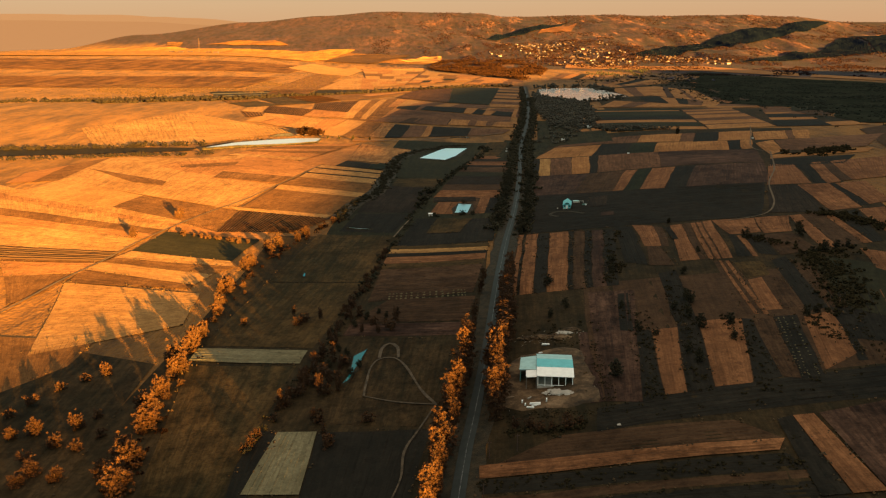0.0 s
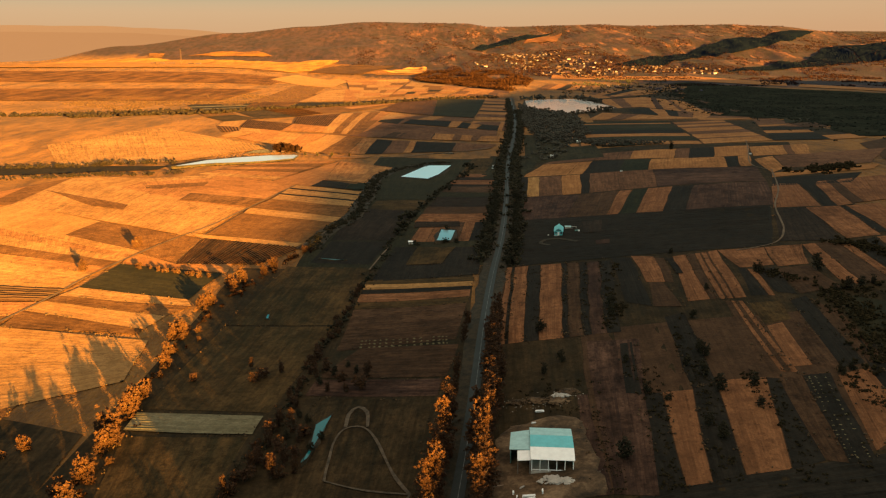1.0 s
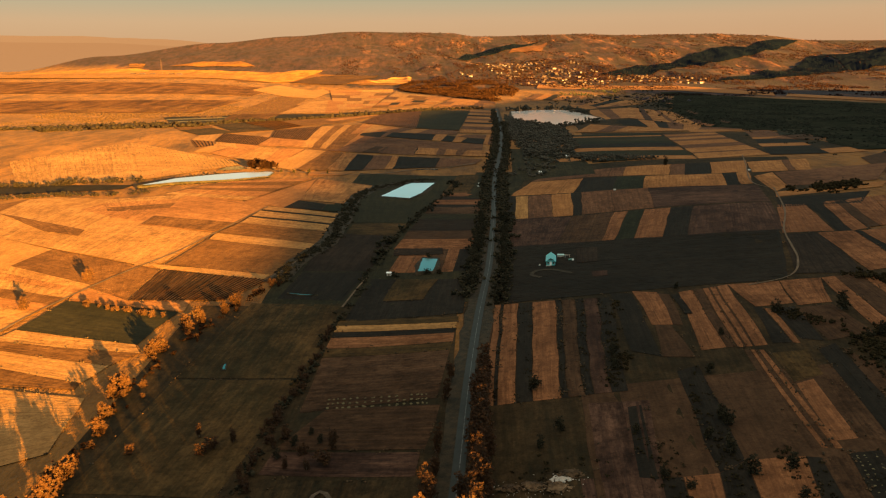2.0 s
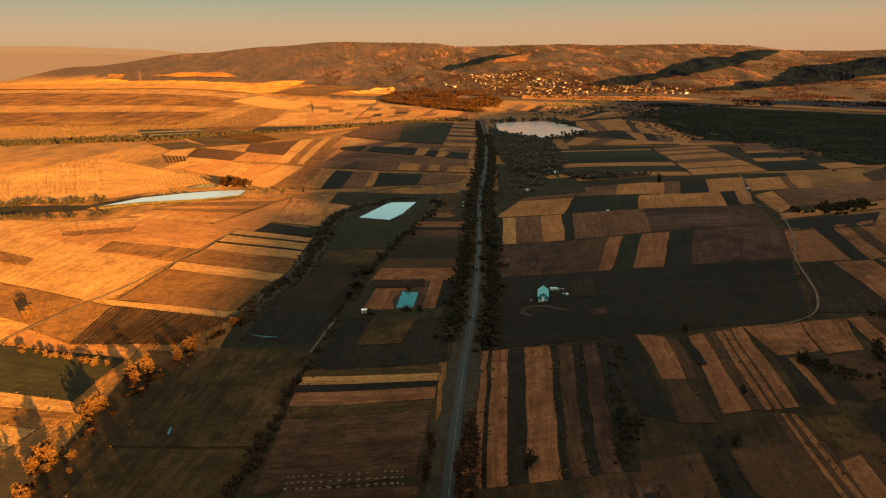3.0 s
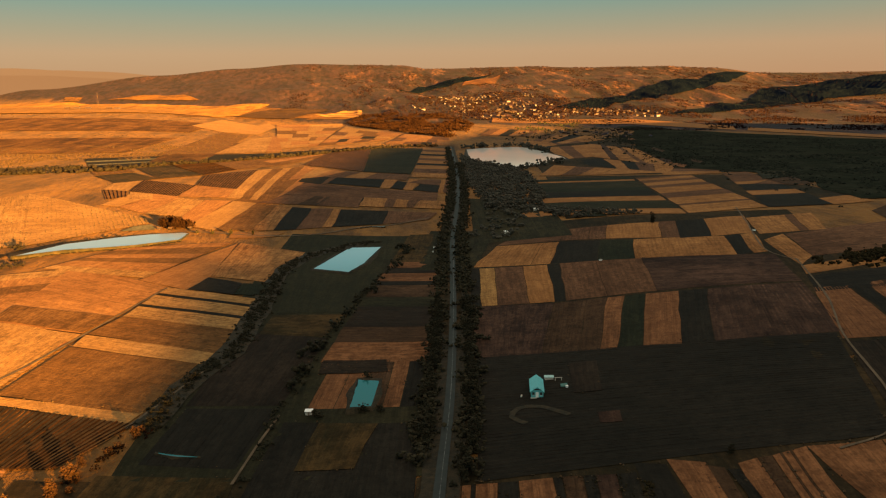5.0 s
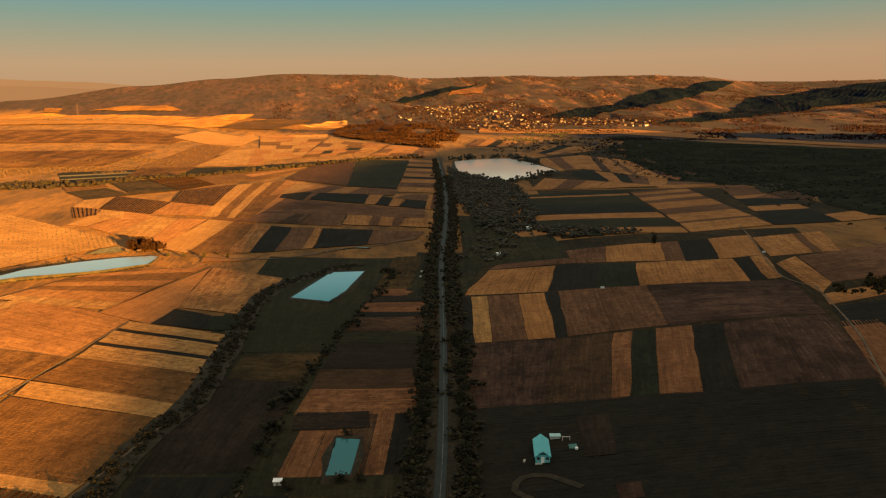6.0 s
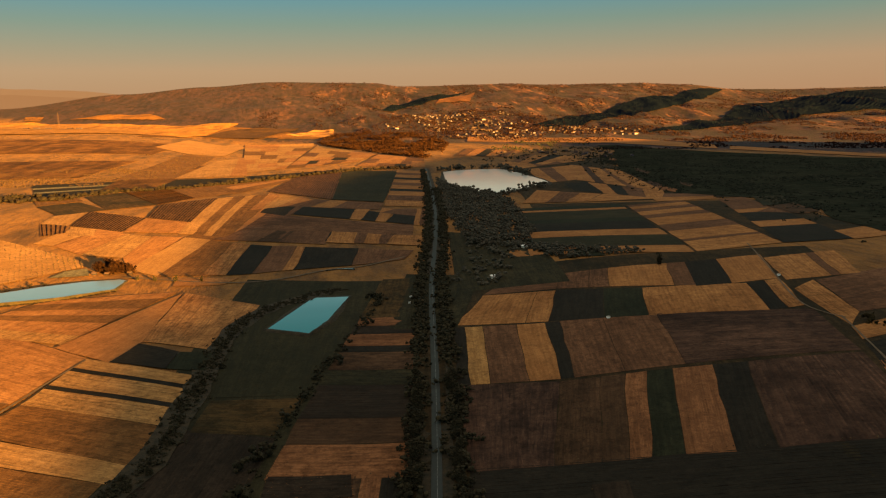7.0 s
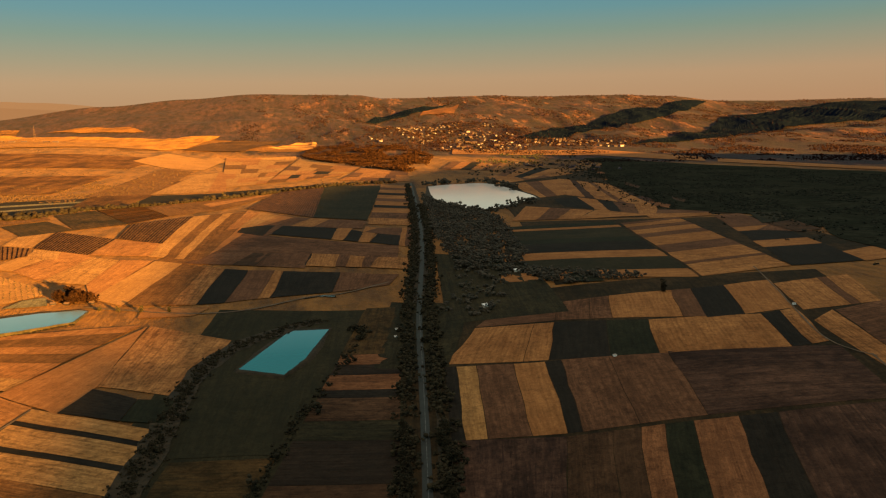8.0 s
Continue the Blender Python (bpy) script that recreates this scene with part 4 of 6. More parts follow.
OCT_F = np.array([(0, 2, 4), (2, 1, 4), (1, 3, 4), (3, 0, 4), (2, 0, 5), (1, 2, 5), (3, 1, 5), (0, 3, 5)])
ICO_V = np.array([v.co[:] for v in ico.verts])
ICO_F = np.array([[v.index for v in f.verts] for f in ico.faces])
ico.free()
rng = np.random.default_rng(7)


def clumps(spots, jitter=0.35, leaves=0):
    """Leafy clumps (x, y, z, rx, rz) as vertices and faces, with loose leaf sprays about them."""
    V, F = [], []
    core_v, core_f = (OCT_V, OCT_F) if leaves > 4 else (ICO_V, ICO_F)
    n = len(core_v)
    for k, (x, y, z, rx, rz) in enumerate(spots):
        v = core_v * (1 + rng.uniform(-jitter, jitter, (n, 1))) * (rx, rx, rz) + (x, y, z)
        V.append(v)
        F.append(core_f + k * n)
    at = n * len(spots)
    for x, y, z, rx, rz in spots:
        if not leaves:
            break
        d = rng.normal(size=(leaves, 3))
        d /= np.linalg.norm(d, axis=1)[:, None]
        c = d * (rx, rx, rz) * rng.uniform(0.8, 1.45, (leaves, 1)) + (x, y, z)
        tri = c[:, None, :] + rng.normal(size=(leaves, 3, 3)) * (0.30 if leaves > 4 else 0.42) * rx
        V.append(tri.reshape(-1, 3))
        F.append(np.arange(3 * leaves).reshape(-1, 3) + at)
        at += 3 * leaves
    return np.concatenate(V), [tuple(int(i) for i in f) for part_f in F for f in part_f]


def mesh_of(name, V, F, mat):
    me = bpy.data.meshes.new(name)
    me.from_pydata([tuple(v) for v in V], [], F)
    me.materials.append(mat)
    return me


def limb(bm, a, b, ra, rb, sides=6):
    a, b = Vector(a), Vector(b)
    turn = (b - a).to_track_quat("Z", "Y").to_matrix()
    rings = []
    for p, r in ((a, ra), ((a + b) / 2, (ra + rb) * 0.48), (b, rb)):
        rings.append([bm.verts.new(p + turn @ Vector((r * math.cos(i * math.tau / sides), r * math.sin(i * math.tau / sides), 0))) for i in range(sides)])
    for lo, hi in zip(rings, rings[1:]):
        for i in range(sides):
            bm.faces.new((lo[i], lo[(i + 1) % sides], hi[(i + 1) % sides], hi[i]))
    bm.faces.new(rings[-1])


def tree_kind(tall, wide, base, count, size, mat, leaves=5):
    """Meshes of one tree: a tapered trunk with limbs, and an uneven crown of leaf clumps."""
    bm = bmesh.new()
    lean = (rng.uniform(-0.4, 0.4), rng.uniform(-0.4, 0.4))
    limb(bm, (0, 0, -0.5), (lean[0], lean[1], tall * 0.55), 0.028 * tall, 0.014 * tall)
    for i in range(5):
        a, z = i * 2.4 + rng.uniform(-0.5, 0.5), tall * rng.uniform(0.25, 0.5)
        limb(bm, (lean[0] * z / tall, lean[1] * z / tall, z), (math.cos(a) * wide * 0.6, math.sin(a) * wide * 0.6, z + tall * rng.uniform(0.15, 0.35)), 0.012 * tall, 0.004 * tall, 5)
    trunk = bpy.data.meshes.new("trunk")
    bm.to_mesh(trunk)
    bm.free()
    trunk.materials.append(M_BARK)
    spots = []
    lobes = [(rng.uniform(0, math.tau), rng.uniform(0.25, 0.75), rng.uniform(0.25, 1.0)) for _ in range(6)]
    while len(spots) < count:
        a, d, t = lobes[rng.integers(6)]
        x = math.cos(a) * d * wide * 0.75 + rng.normal() * wide * 0.30
        y = math.sin(a) * d * wide * 0.75 + rng.normal() * wide * 0.30
        u = min(1.0, max(0.0, t * 0.75 + rng.normal() * 0.2))
        if math.hypot(x, y) > wide * (1.15 - 0.75 * abs(u - 0.4) ** 1.3):
            continue
        r = size * rng.uniform(0.6, 1.25)
        spots.append((x, y, base + (tall - base) * u, r, r * rng.uniform(0.65, 0.95)))
    V, F = clumps(spots, 0.3, leaves)
    return trunk, mesh_of("crown", V, F, mat)


KINDS = {
    "leafy": [tree_kind(12.4, 2.9, 0.8, 190, 0.46, M_AUTUMN, 15) for _ in range(6)],
    "bush": [tree_kind(3.6, 2.1, 0.2, 60, 0.40, M_AUTUMN, 12) for _ in range(4)],
    "dark": [tree_kind(8, 3.3, 0.8, 120, 0.58, M_DARK, 12) for _ in range(4)],
    "round": [tree_kind(8.0, 3.7, 0.6, 150, 0.62, M_AUTUMN, 13) for _ in range(5)],
    "brown": [tree_kind(7.5, 4.0, 0.2, 130, 0.72, M_WOODLAND, 12) for _ in range(3)],
    "shrub": [tree_kind(3.4, 2.3, 0.1, 60, 0.42, M_DARK, 10) for _ in range(4)],
}
TREE_LABEL = {
    "leafy": ("autumn coloured broadleaf tree with an uneven crown", "tree"),
    "bush": ("low rust coloured bush on the dry ground", "bush"), "dark": ("dull dark green broadleaf tree", "tree"),
    "round": ("round crowned autumn tree lit from the side", "tree"),
    "brown": ("spreading dark brown tree beside the reservoir", "tree"),
    "shrub": ("low dark green shrub between the parcels", "bush"),
}


def tree(kind, x, y, size=1.0, group=""):
    trunk, crown = KINDS[kind][rng.integers(len(KINDS[kind]))]
    label, category = TREE_LABEL[kind]
    top = new(category, None)
    top.location = (x, y, height(x, y))
    top.rotation_euler = (0, 0, rng.uniform(0, math.tau))
    s = size * rng.uniform(0.85, 1.15)
    top.scale = (s, s, s * rng.uniform(0.9, 1.15))
    for name, me in (("trunk", trunk), ("crown", crown)):
        new(name, me).parent = top
    return tagged(top, label, category, group)


def row(kind, pts, gap, spread, size=1.0, group="", keep=1.0):
    """Trees along a line in the plan, unevenly spaced."""
    line = curve_points(pts, 1.0)
    at = 0.0
    while at < len(line) - 1:
        p = line[int(at)]
        if rng.random() < keep:
            tree(kind, p[0] + rng.normal() * spread, p[1] + rng.normal() * spread, size * rng.uniform(0.8, 1.2), group)
        at += gap * rng.uniform(0.6, 1.4)


def beside(pts, off, y0, y1):
    """The same line, moved sideways, between two y."""
    line = curve_points(pts, 12)
    out = []
    for i, p in enumerate(line):
        a, b = line[max(0, i - 1)], line[min(len(line) - 1, i + 1)]
        d = Vector((b[0] - a[0], b[1] - a[1])).normalized()
        if y0 <= p[1] <= y1:
            out.append((p[0] + d.y * off, p[1] - d.x * off))
    return out


def thicket(name, label, mat, spots, category="thicket", leaves=0):
    """Countless far bushes and trees in one mesh."""
    all_spots = []
    for x, y, r, tall, parts in spots:
        z = height(x, y)
        for _ in range(parts if parts == 1 else 2 * parts):
            k = r if parts == 1 else r * rng.uniform(0.22, 0.48)
            all_spots.append((x + (rng.normal() * r * 0.55 if parts > 1 else 0), y + (rng.normal() * r * 0.55 if parts > 1 else 0),
                              z + tall * rng.uniform(0.15, 0.8), k, k * 0.9 if parts > 1 else max(k * 0.8, tall * 0.3)))
    V, F = clumps(all_spots, 0.3, leaves)
    ob = new(name, mesh_of(name, V, F, mat))
    return tagged(ob, label, category, kind="stuff")


def inside(p, poly):
    hit = False
    for (ax, ay), (bx, by) in zip(poly, poly[1:] + poly[:1]):
        if (ay > p[1]) != (by > p[1]) and p[0] < (bx - ax) * (p[1] - ay) / (by - ay) + ax:
            hit = not hit
    return hit


def fill(poly, count, r, tall, parts=1, patch=0.0):
    """Spots for thicket(), spread over a piece of the plan."""
    xs, ys = [p[0] for p in poly], [p[1] for p in poly]
    out = []
    for _ in range(count * 20):
        p = (rng.uniform(min(xs), max(xs)), rng.uniform(min(ys), max(ys)))
        if inside(p, poly) and (not patch or noise.noise(Vector((p[0] / patch, p[1] / patch, 5))) > -0.05):
            k = rng.uniform(0.7, 1.3)
            out.append((*p, r * k, tall * k, parts))
        if len(out) >= count:
            break
    return out


def along(pts, count, spread, r, tall, parts=1):
    line = curve_points(pts, 2.0)
    out = []
    for _ in range(count):
        p = line[rng.integers(len(line))]
        k = rng.uniform(0.6, 1.3)
        out.append((p[0] + rng.normal() * spread, p[1] + rng.normal() * spread, r * k, tall * k, parts))
    return out


def tufts(spots):
    """Countless low weeds along the balks, in one mesh."""
    k = len(spots)
    at = np.array([(x, y, height(x, y) + 0.45) for x, y in spots])
    size = rng.uniform(0.14, 0.4, (k, 1, 1)) * np.array([1.0, 1.0, 0.9])
    V = (OCT_V[None] * (1 + rng.uniform(-0.4, 0.4, (k, 6, 1))) * size + at[:, None, :]).reshape(-1, 3)
    F = (OCT_F[None] + 6 * np.arange(k)[:, None, None]).reshape(-1, 3)
    ob = new("weed_tufts", mesh_of("weed_tufts", V, [tuple(int(i) for i in t) for t in F], M_WEED))
    return tagged(ob, "dark dry weeds along the edges of the parcels", "weeds", kind="stuff")


tufts(TUFTS)
thicket("strip_scrub", "dark weeds and scrub on the unploughed strips", M_SCRUB, SCRUB, leaves=2)
# along the road
row("leafy", beside(ROAD, -4.9, 118, 230), 3.9, 0.9, 0.80, "trees along the road", 0.95)
row("leafy", beside(ROAD, 5.0, 180, 296), 3.5, 1.0, 0.95, "trees along the road", 0.97)
for x, y, s in ((8.6, 243, 0.5), (10.1, 254, 0.6), (7.3, 236, 0.45), (13.8, 284, 0.55), (15.8, 298, 0.5), (22.6, 268, 0.5), (22.3, 280, 0.6), (23.5, 288, 0.45)):
    tree("leafy", x, y, s, "trees along the road")
row("dark", beside(ROAD, -7.3, 385, 560), 5.0, 1.2, 0.62, "trees along the road")
row("dark", beside(ROAD, 7.3, 365, 560), 5.0, 1.2, 0.6, "trees along the road")
thicket("roadside_thicket", "dense dark trees and bushes lining the road", M_DARK,
        along(beside(ROAD, -6.6, 555, 1600), 900, 1.9, 1.9, 3.6, 3) + along(beside(ROAD, 6.6, 555, 1250), 700, 1.9, 1.9, 3.6, 3)
        + along(beside(ROAD, -7.4, 380, 560), 210, 2.2, 1.7, 2.8, 3) + along(beside(ROAD, 7.4, 365, 560), 210, 2.2, 1.7, 2.6, 3), leaves=4)
# along the stream, half in the sun
STREAM = [(-79, 160), (-85, 199), (-88, 219), (-90, 259), (-92, 301), (-88, 338), (-81, 368), (-70, 402), (-59, 427), (-52, 468), (-42, 492), (-38, 545), (-35, 620), (-24, 668), (0, 702), (20, 720)]
row("round", STREAM[:3], 4.2, 1.5, 0.92, "trees along the stream", 0.8)
row("round", STREAM[2:4] + [(-91, 268)], 5.4, 1.6, 0.80, "trees along the stream", 0.75)
for x, y, s in ((-93, 345, 0.5), (-91, 351, 0.55), (-94, 350, 0.42), (-86, 371, 0.5), (-84, 378, 0.6), (-88, 375, 0.4), (-76, 390, 0.42), (-73, 398, 0.45),
                (-95, 313, 0.45), (-96, 320, 0.5), (-92, 317, 0.45), (-73, 407, 0.3), (-61, 421, 0.35), (-90, 286, 0.5), (-92, 298, 0.45)):
    tree("round", x, y, s * 1.4, "trees along the stream")
BUSH_ROW = [(-143, 409), (-126, 400), (-113, 394), (-107, 390), (-98, 387)]
row("bush", STREAM[:9], 8, 2.0, 0.6, "bushes along the stream")
row("shrub", STREAM[8:13], 6, 2.0, 0.75, "bushes along the stream")
thicket("stream_thicket", "dark bushes crowding the stream bed", M_DARK, along(STREAM[8:], 760, 2.6, 1.05, 1.4, 3), leaves=3)
thicket("stream_thicket", "rusty low bushes along the stream bed", M_WOODLAND, along(STREAM[:9], 140, 2.0, 1.0, 1.2, 3), leaves=3)
tagged(ribbon("stream_bank", STREAM[8:], 11, 0.55, M_BANK, 8, 0.5, 4), "dark overgrown banks of the stream", "bank", kind="structure")
# the ditch between the meadows
DITCH = [(-52, 177), (-48, 205), (-42, 231), (-38, 274), (-32, 316), (-27, 360), (-20, 400), (-14, 447), (-1, 512), (14, 578), (32, 640), (44, 700)]
row("bush", DITCH[:6], 4.5, 1.0, 0.7, "bushes along the ditch", 0.9)
thicket("ditch_thicket", "low dark scrub along the drainage ditch", M_DARK, along(DITCH, 260, 1.2, 1.1, 1.5, 3) + along(DITCH[7:], 26, 2, 2.6, 4, 3), leaves=3)
# scattered bushes and trees
for x, y in ((-115, 193), (-106, 186), (-105, 172), (-97, 168), (-86, 168), (-120, 191), (-111, 232), (-104, 196), (-106, 167)):
    tree("round", x, y, 0.58, "trees on the rough pasture")
for x, y in ((-128, 205), (-125, 212), (-121, 222), (-116, 228), (-132, 198), (-99, 183), (-110, 178), (-101, 202), (-95, 190)):
    tree("bush", x, y, 1.0, "bushes on the rough pasture")
for x, y in ((-53, 272), (-55, 269), (-76, 273), (-43, 233), (-34, 218), (-36, 207), (-44, 208), (-31, 176), (-22, 187), (-36, 190), (-47, 202), (-20, 256), (-32, 273), (-26, 263), (-36, 284), (-39, 222), (-33, 228), (-40, 214)):
    tree("bush", x, y, 1.0, "bushes by the ditch")
for x, y in ((-29, 268), (-25, 274), (-22, 268), (-33, 262), (-28, 225), (-33, 236), (-38, 228), (-30, 219), (-36, 240)):
    tree("dark", x, y, 0.36, "dark trees by the ditch")
for x, y, s in ((-41, 253, 0.4), (-38, 246, 0.36), (-41, 236, 0.45), (-37, 232, 0.5), (-34, 225, 0.4), (-43, 216, 0.5), (-36, 213, 0.55), (-32.5, 209, 0.4), (-48, 201, 0.42), (-47, 206, 0.36),
                (-37, 190, 0.36), (-32.5, 179, 0.42), (-42, 224, 0.45), (-44, 212, 0.45), (-38, 207, 0.5), (-35, 268, 0.42), (-30, 256, 0.4), (-24, 254, 0.38), (-18, 264, 0.42), (-47, 274, 0.36), (-58, 279, 0.36)):
    tree("leafy", x, y, s, "bushes by the ditch")
BUSH = 0.72
for x, y, s in ((40, 282, 0.75), (67, 295, 0.6), (68, 300, 0.7), (66, 289, 0.6), (83, 247, 0.7), (79, 223, 0.75), (46, 195, 0.85), (154, 321, 1.0), (132, 324, 0.75), (106, 308, 0.5), (153, 295, 0.8), (147, 293, 0.7), (158, 297, 0.7), (164, 299, 0.6), (117, 228, 0.5), (113, 226, 0.5), (76, 241, 0.6), (60, 226, 0.6), (64, 220, 0.55), (69, 205, 0.6), (70, 198, 0.6),
                (85, 212, 0.55), (88, 224, 0.6), (60, 248, 0.5), (215, 690, 1.0), (110, 363, 0.5), (83, 250, 0.8), (78, 233, 0.8), (91, 279, 0.6), (42, 255, 0.7), (36, 248, 0.6)):
    tree("dark", x, y, s * BUSH, "lone trees among the parcels")
for x, y in ((-167, 406), (-154, 445)):
    tree("round", x, y, 0.75, "lone trees in the stubble")
for x, y in ((-143, 800), (-139, 797), (-134, 801), (-130, 796), (-137, 806), (-126, 800), (-124, 793), (-132, 791), (-119, 790)):
    tree("brown", x, y, 1.0, "trees round the farmstead")
row("dark", [(-110, 768), (-85, 757), (-60, 752)], 14, 1, 0.5, "bushes along the farm track")
row("bush", BUSH_ROW, 3.2, 1.0, 0.62, "bushes in the green field")
for x, y in ((18, 423), (12, 424), (-3, 424), (14, 455)):
    tree("shrub", x, y, 0.9, "bushes round the small pond")
thicket("balk_scrub", "dark weeds and scrub on the field balks", M_SCRUB,
        along([(82, 271), (79, 245), (73, 215), (65, 181)], 80, 1.6, 0.55, 0.8, 3)
        + along([(73, 298), (67, 291), (62, 278)], 80, 1.6, 0.55, 0.8, 3)
        + along([(90, 231), (88, 207), (81, 177)], 80, 1.6, 0.55, 0.8, 3)
        + along([(63, 239), (58, 210), (52, 181)], 80, 1.6, 0.55, 0.8, 3)
        + along([(142, 270), (128, 223), (119, 189)], 80, 1.6, 0.55, 0.8, 3)
        + along([(114, 226), (113, 207)], 80, 1.6, 0.55, 0.8, 3)
        + along([(180, 356), (188, 347), (192, 326)], 110, 2.6, 1.3, 1.8, 3)
        + along([(129, 231), (140, 260), (147, 292), (160, 297)], 220, 4.5, 1.2, 1.6, 3) + along([(133, 326), (140, 312)], 40, 2.0, 1.0, 1.4, 3)
        + along([(62, 280), (70, 297), (72, 320), (84, 355)], 40, 1.2, 0.9, 1.0, 3) + along([(30, 232), (40, 240), (48, 236)], 20, 3, 0.6, 0.6, 3)
        + along([(6, 150), (40, 146), (74, 143)], 60, 1.5, 0.7, 0.8, 3)
        + along([(16, 172), (22, 170), (32, 170)], 40, 1.5, 0.9, 1.2, 3) + along([(255, 540), (275, 548), (300, 560)], 60, 5, 2.4, 2.8, 3), leaves=2)
row("bush", [(17, 172.5), (23, 171), (33, 171)], 2.2, 1.2, 0.7, "bushes below the yard")
# woods
thicket("lakeside_wood", "dark wood between the road and the lake", M_WILLOW,
        fill([(119, 827), (131, 805), (163, 809), (180, 860), (190, 930), (212, 1063), (200, 1148), (176, 1236), (172, 1400), (150, 1200), (128, 1000)], 1500, 2.3, 5.5, 3)
        + fill([(86, 705), (111, 690), (148, 756), (160, 800), (119, 827), (108, 780)], 60, 2.4, 3.2, 3) + along([(150, 800), (162, 783), (170, 745), (180, 735)], 70, 4, 2.4, 4, 3)
        + along([(172, 1250), (185, 1215), (205, 1140), (245, 1178), (290, 1240)], 70, 5, 4, 7, 3) + along([(205, 1562), (250, 1600), (310, 1590), (325, 1500), (322, 1420)], 60, 7, 5, 9, 3)
        + along([(152, 790), (170, 775), (195, 748), (215, 735)], 110, 5, 2.0, 3.6, 3), leaves=2)
SLOPE = [(690, 2090), (545, 1790), (500, 1450), (430, 1122), (480, 1100), (460, 975), (455, 757), (445, 700), (700, 700), (940, 900), (950, 1450), (780, 1850)]
thicket("forest", "forest on the shaded hillside in a shade-dark tone", M_GLOOM,
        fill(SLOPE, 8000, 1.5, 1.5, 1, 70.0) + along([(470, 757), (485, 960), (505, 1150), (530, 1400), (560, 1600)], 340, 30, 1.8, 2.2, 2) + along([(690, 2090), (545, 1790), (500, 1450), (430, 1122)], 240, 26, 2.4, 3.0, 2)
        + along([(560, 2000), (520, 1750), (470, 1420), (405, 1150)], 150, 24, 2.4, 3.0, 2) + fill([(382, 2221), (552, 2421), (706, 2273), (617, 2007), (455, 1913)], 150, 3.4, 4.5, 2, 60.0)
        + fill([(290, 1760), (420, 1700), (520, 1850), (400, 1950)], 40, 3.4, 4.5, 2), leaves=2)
thicket("forest", "rust coloured wood below the village", M_WOODLAND,
        fill([(-31, 2796), (16, 2991), (192, 2923), (348, 2754), (344, 2414), (262, 2000), (211, 1902), (137, 2091), (31, 2484)], 5200, 3.0, 8, 2, 75.0), leaves=2)
thicket("pine_wood", "dark trees filling the painted shadow bands on the hills", M_BAND_TREES, [spot for quad in SHADOW_BANDS for spot in fill(list(quad), 520, 2.3, 2.6, 1)], "woodland", leaves=2)
thicket("far_hedgerow", "line of trees across the sunlit plain, coloured as if shaded", M_HEDGE,
        along([(-1100, 1150), (-675, 1214), (-540, 1225), (-407, 1270), (-313, 1262), (-260, 1303), (-193, 1339), (-145, 1378), (-86, 1441), (-20, 1529), (57, 1615), (162, 1653)], 900, 4, 2.7, 5, 1)
        + along([(-500, 1180), (-400, 1220), (-300, 1230)], 200, 8, 3, 5, 1), leaves=3)
thicket("shore_hedge", "row of bushy trees on the reservoir's near shore", M_HEDGE,
        along([(-640, 690), (-500, 705), (-303, 719), (-283, 730), (-250, 729), (-222, 734)], 420, 2.4, 2.0, 4.5, 2) + along([(-560, 630), (-380, 650), (-256, 671), (-232, 667), (-202, 678)], 300, 2.0, 1.7, 3.0, 2)
        + along([(-216, 740), (-190, 752), (-160, 770)], 14, 1.5, 1.2, 2.0, 2)
        + along([(-212, 695.5), (-187, 712), (-146, 721), (-116, 738)], 240, 0.7, 0.6, 0.7, 2), leaves=3)
thicket("plateau_scrub", "rust coloured scrub scattered over the plateau", M_RUST,
        fill([(-1500, 1500), (-400, 1400), (-250, 1500), (-200, 2400), (-900, 3300), (-2200, 2900)], 2600, 1.1, 0.9, 1, 120.0)
        + fill([(-640, 1330), (-330, 1400), (-250, 1560), (-330, 1760), (-700, 1650)], 3200, 1.1, 0.9, 1, 60.0)
        + fill([(-323, 1530), (-232, 1530), (-246, 2060), (-323, 2120)], 900, 1.2, 1.0, 1), leaves=1)
hill_spots = []
while len(hill_spots) < 20000:
    a, r = radians(rng.uniform(-27, 42)), rng.uniform(2100, 4450)
    x, y = r * math.sin(a), r * math.cos(a)
    if y + 0.7 * x + 0.45 * max(0, x - 300) < 2950 - 400 * (a > 0.3):
        continue
    if noise.fractal(Vector((x / 160, y / 330, 9.0)), 0.8, 2.0, 5) > (0.05 if a > -0.02 else 0.4 + 6.0 * max(0.0, -0.05 - a)):
        hill_spots.append((x, y, rng.uniform(1.0, 2.6), rng.uniform(1.2, 3.0), 1))
hill_spots += fill([(100, 2980), (434, 3500), (760, 3500), (860, 2943), (1080, 2700), (980, 2555), (724, 2640), (519, 2560), (330, 2740)], 2600, 2.2, 3.4, 1)
thicket("hill_woods", "patches of rusty woodland on the hills", M_HILL, hill_spots, "woodland", leaves=1)


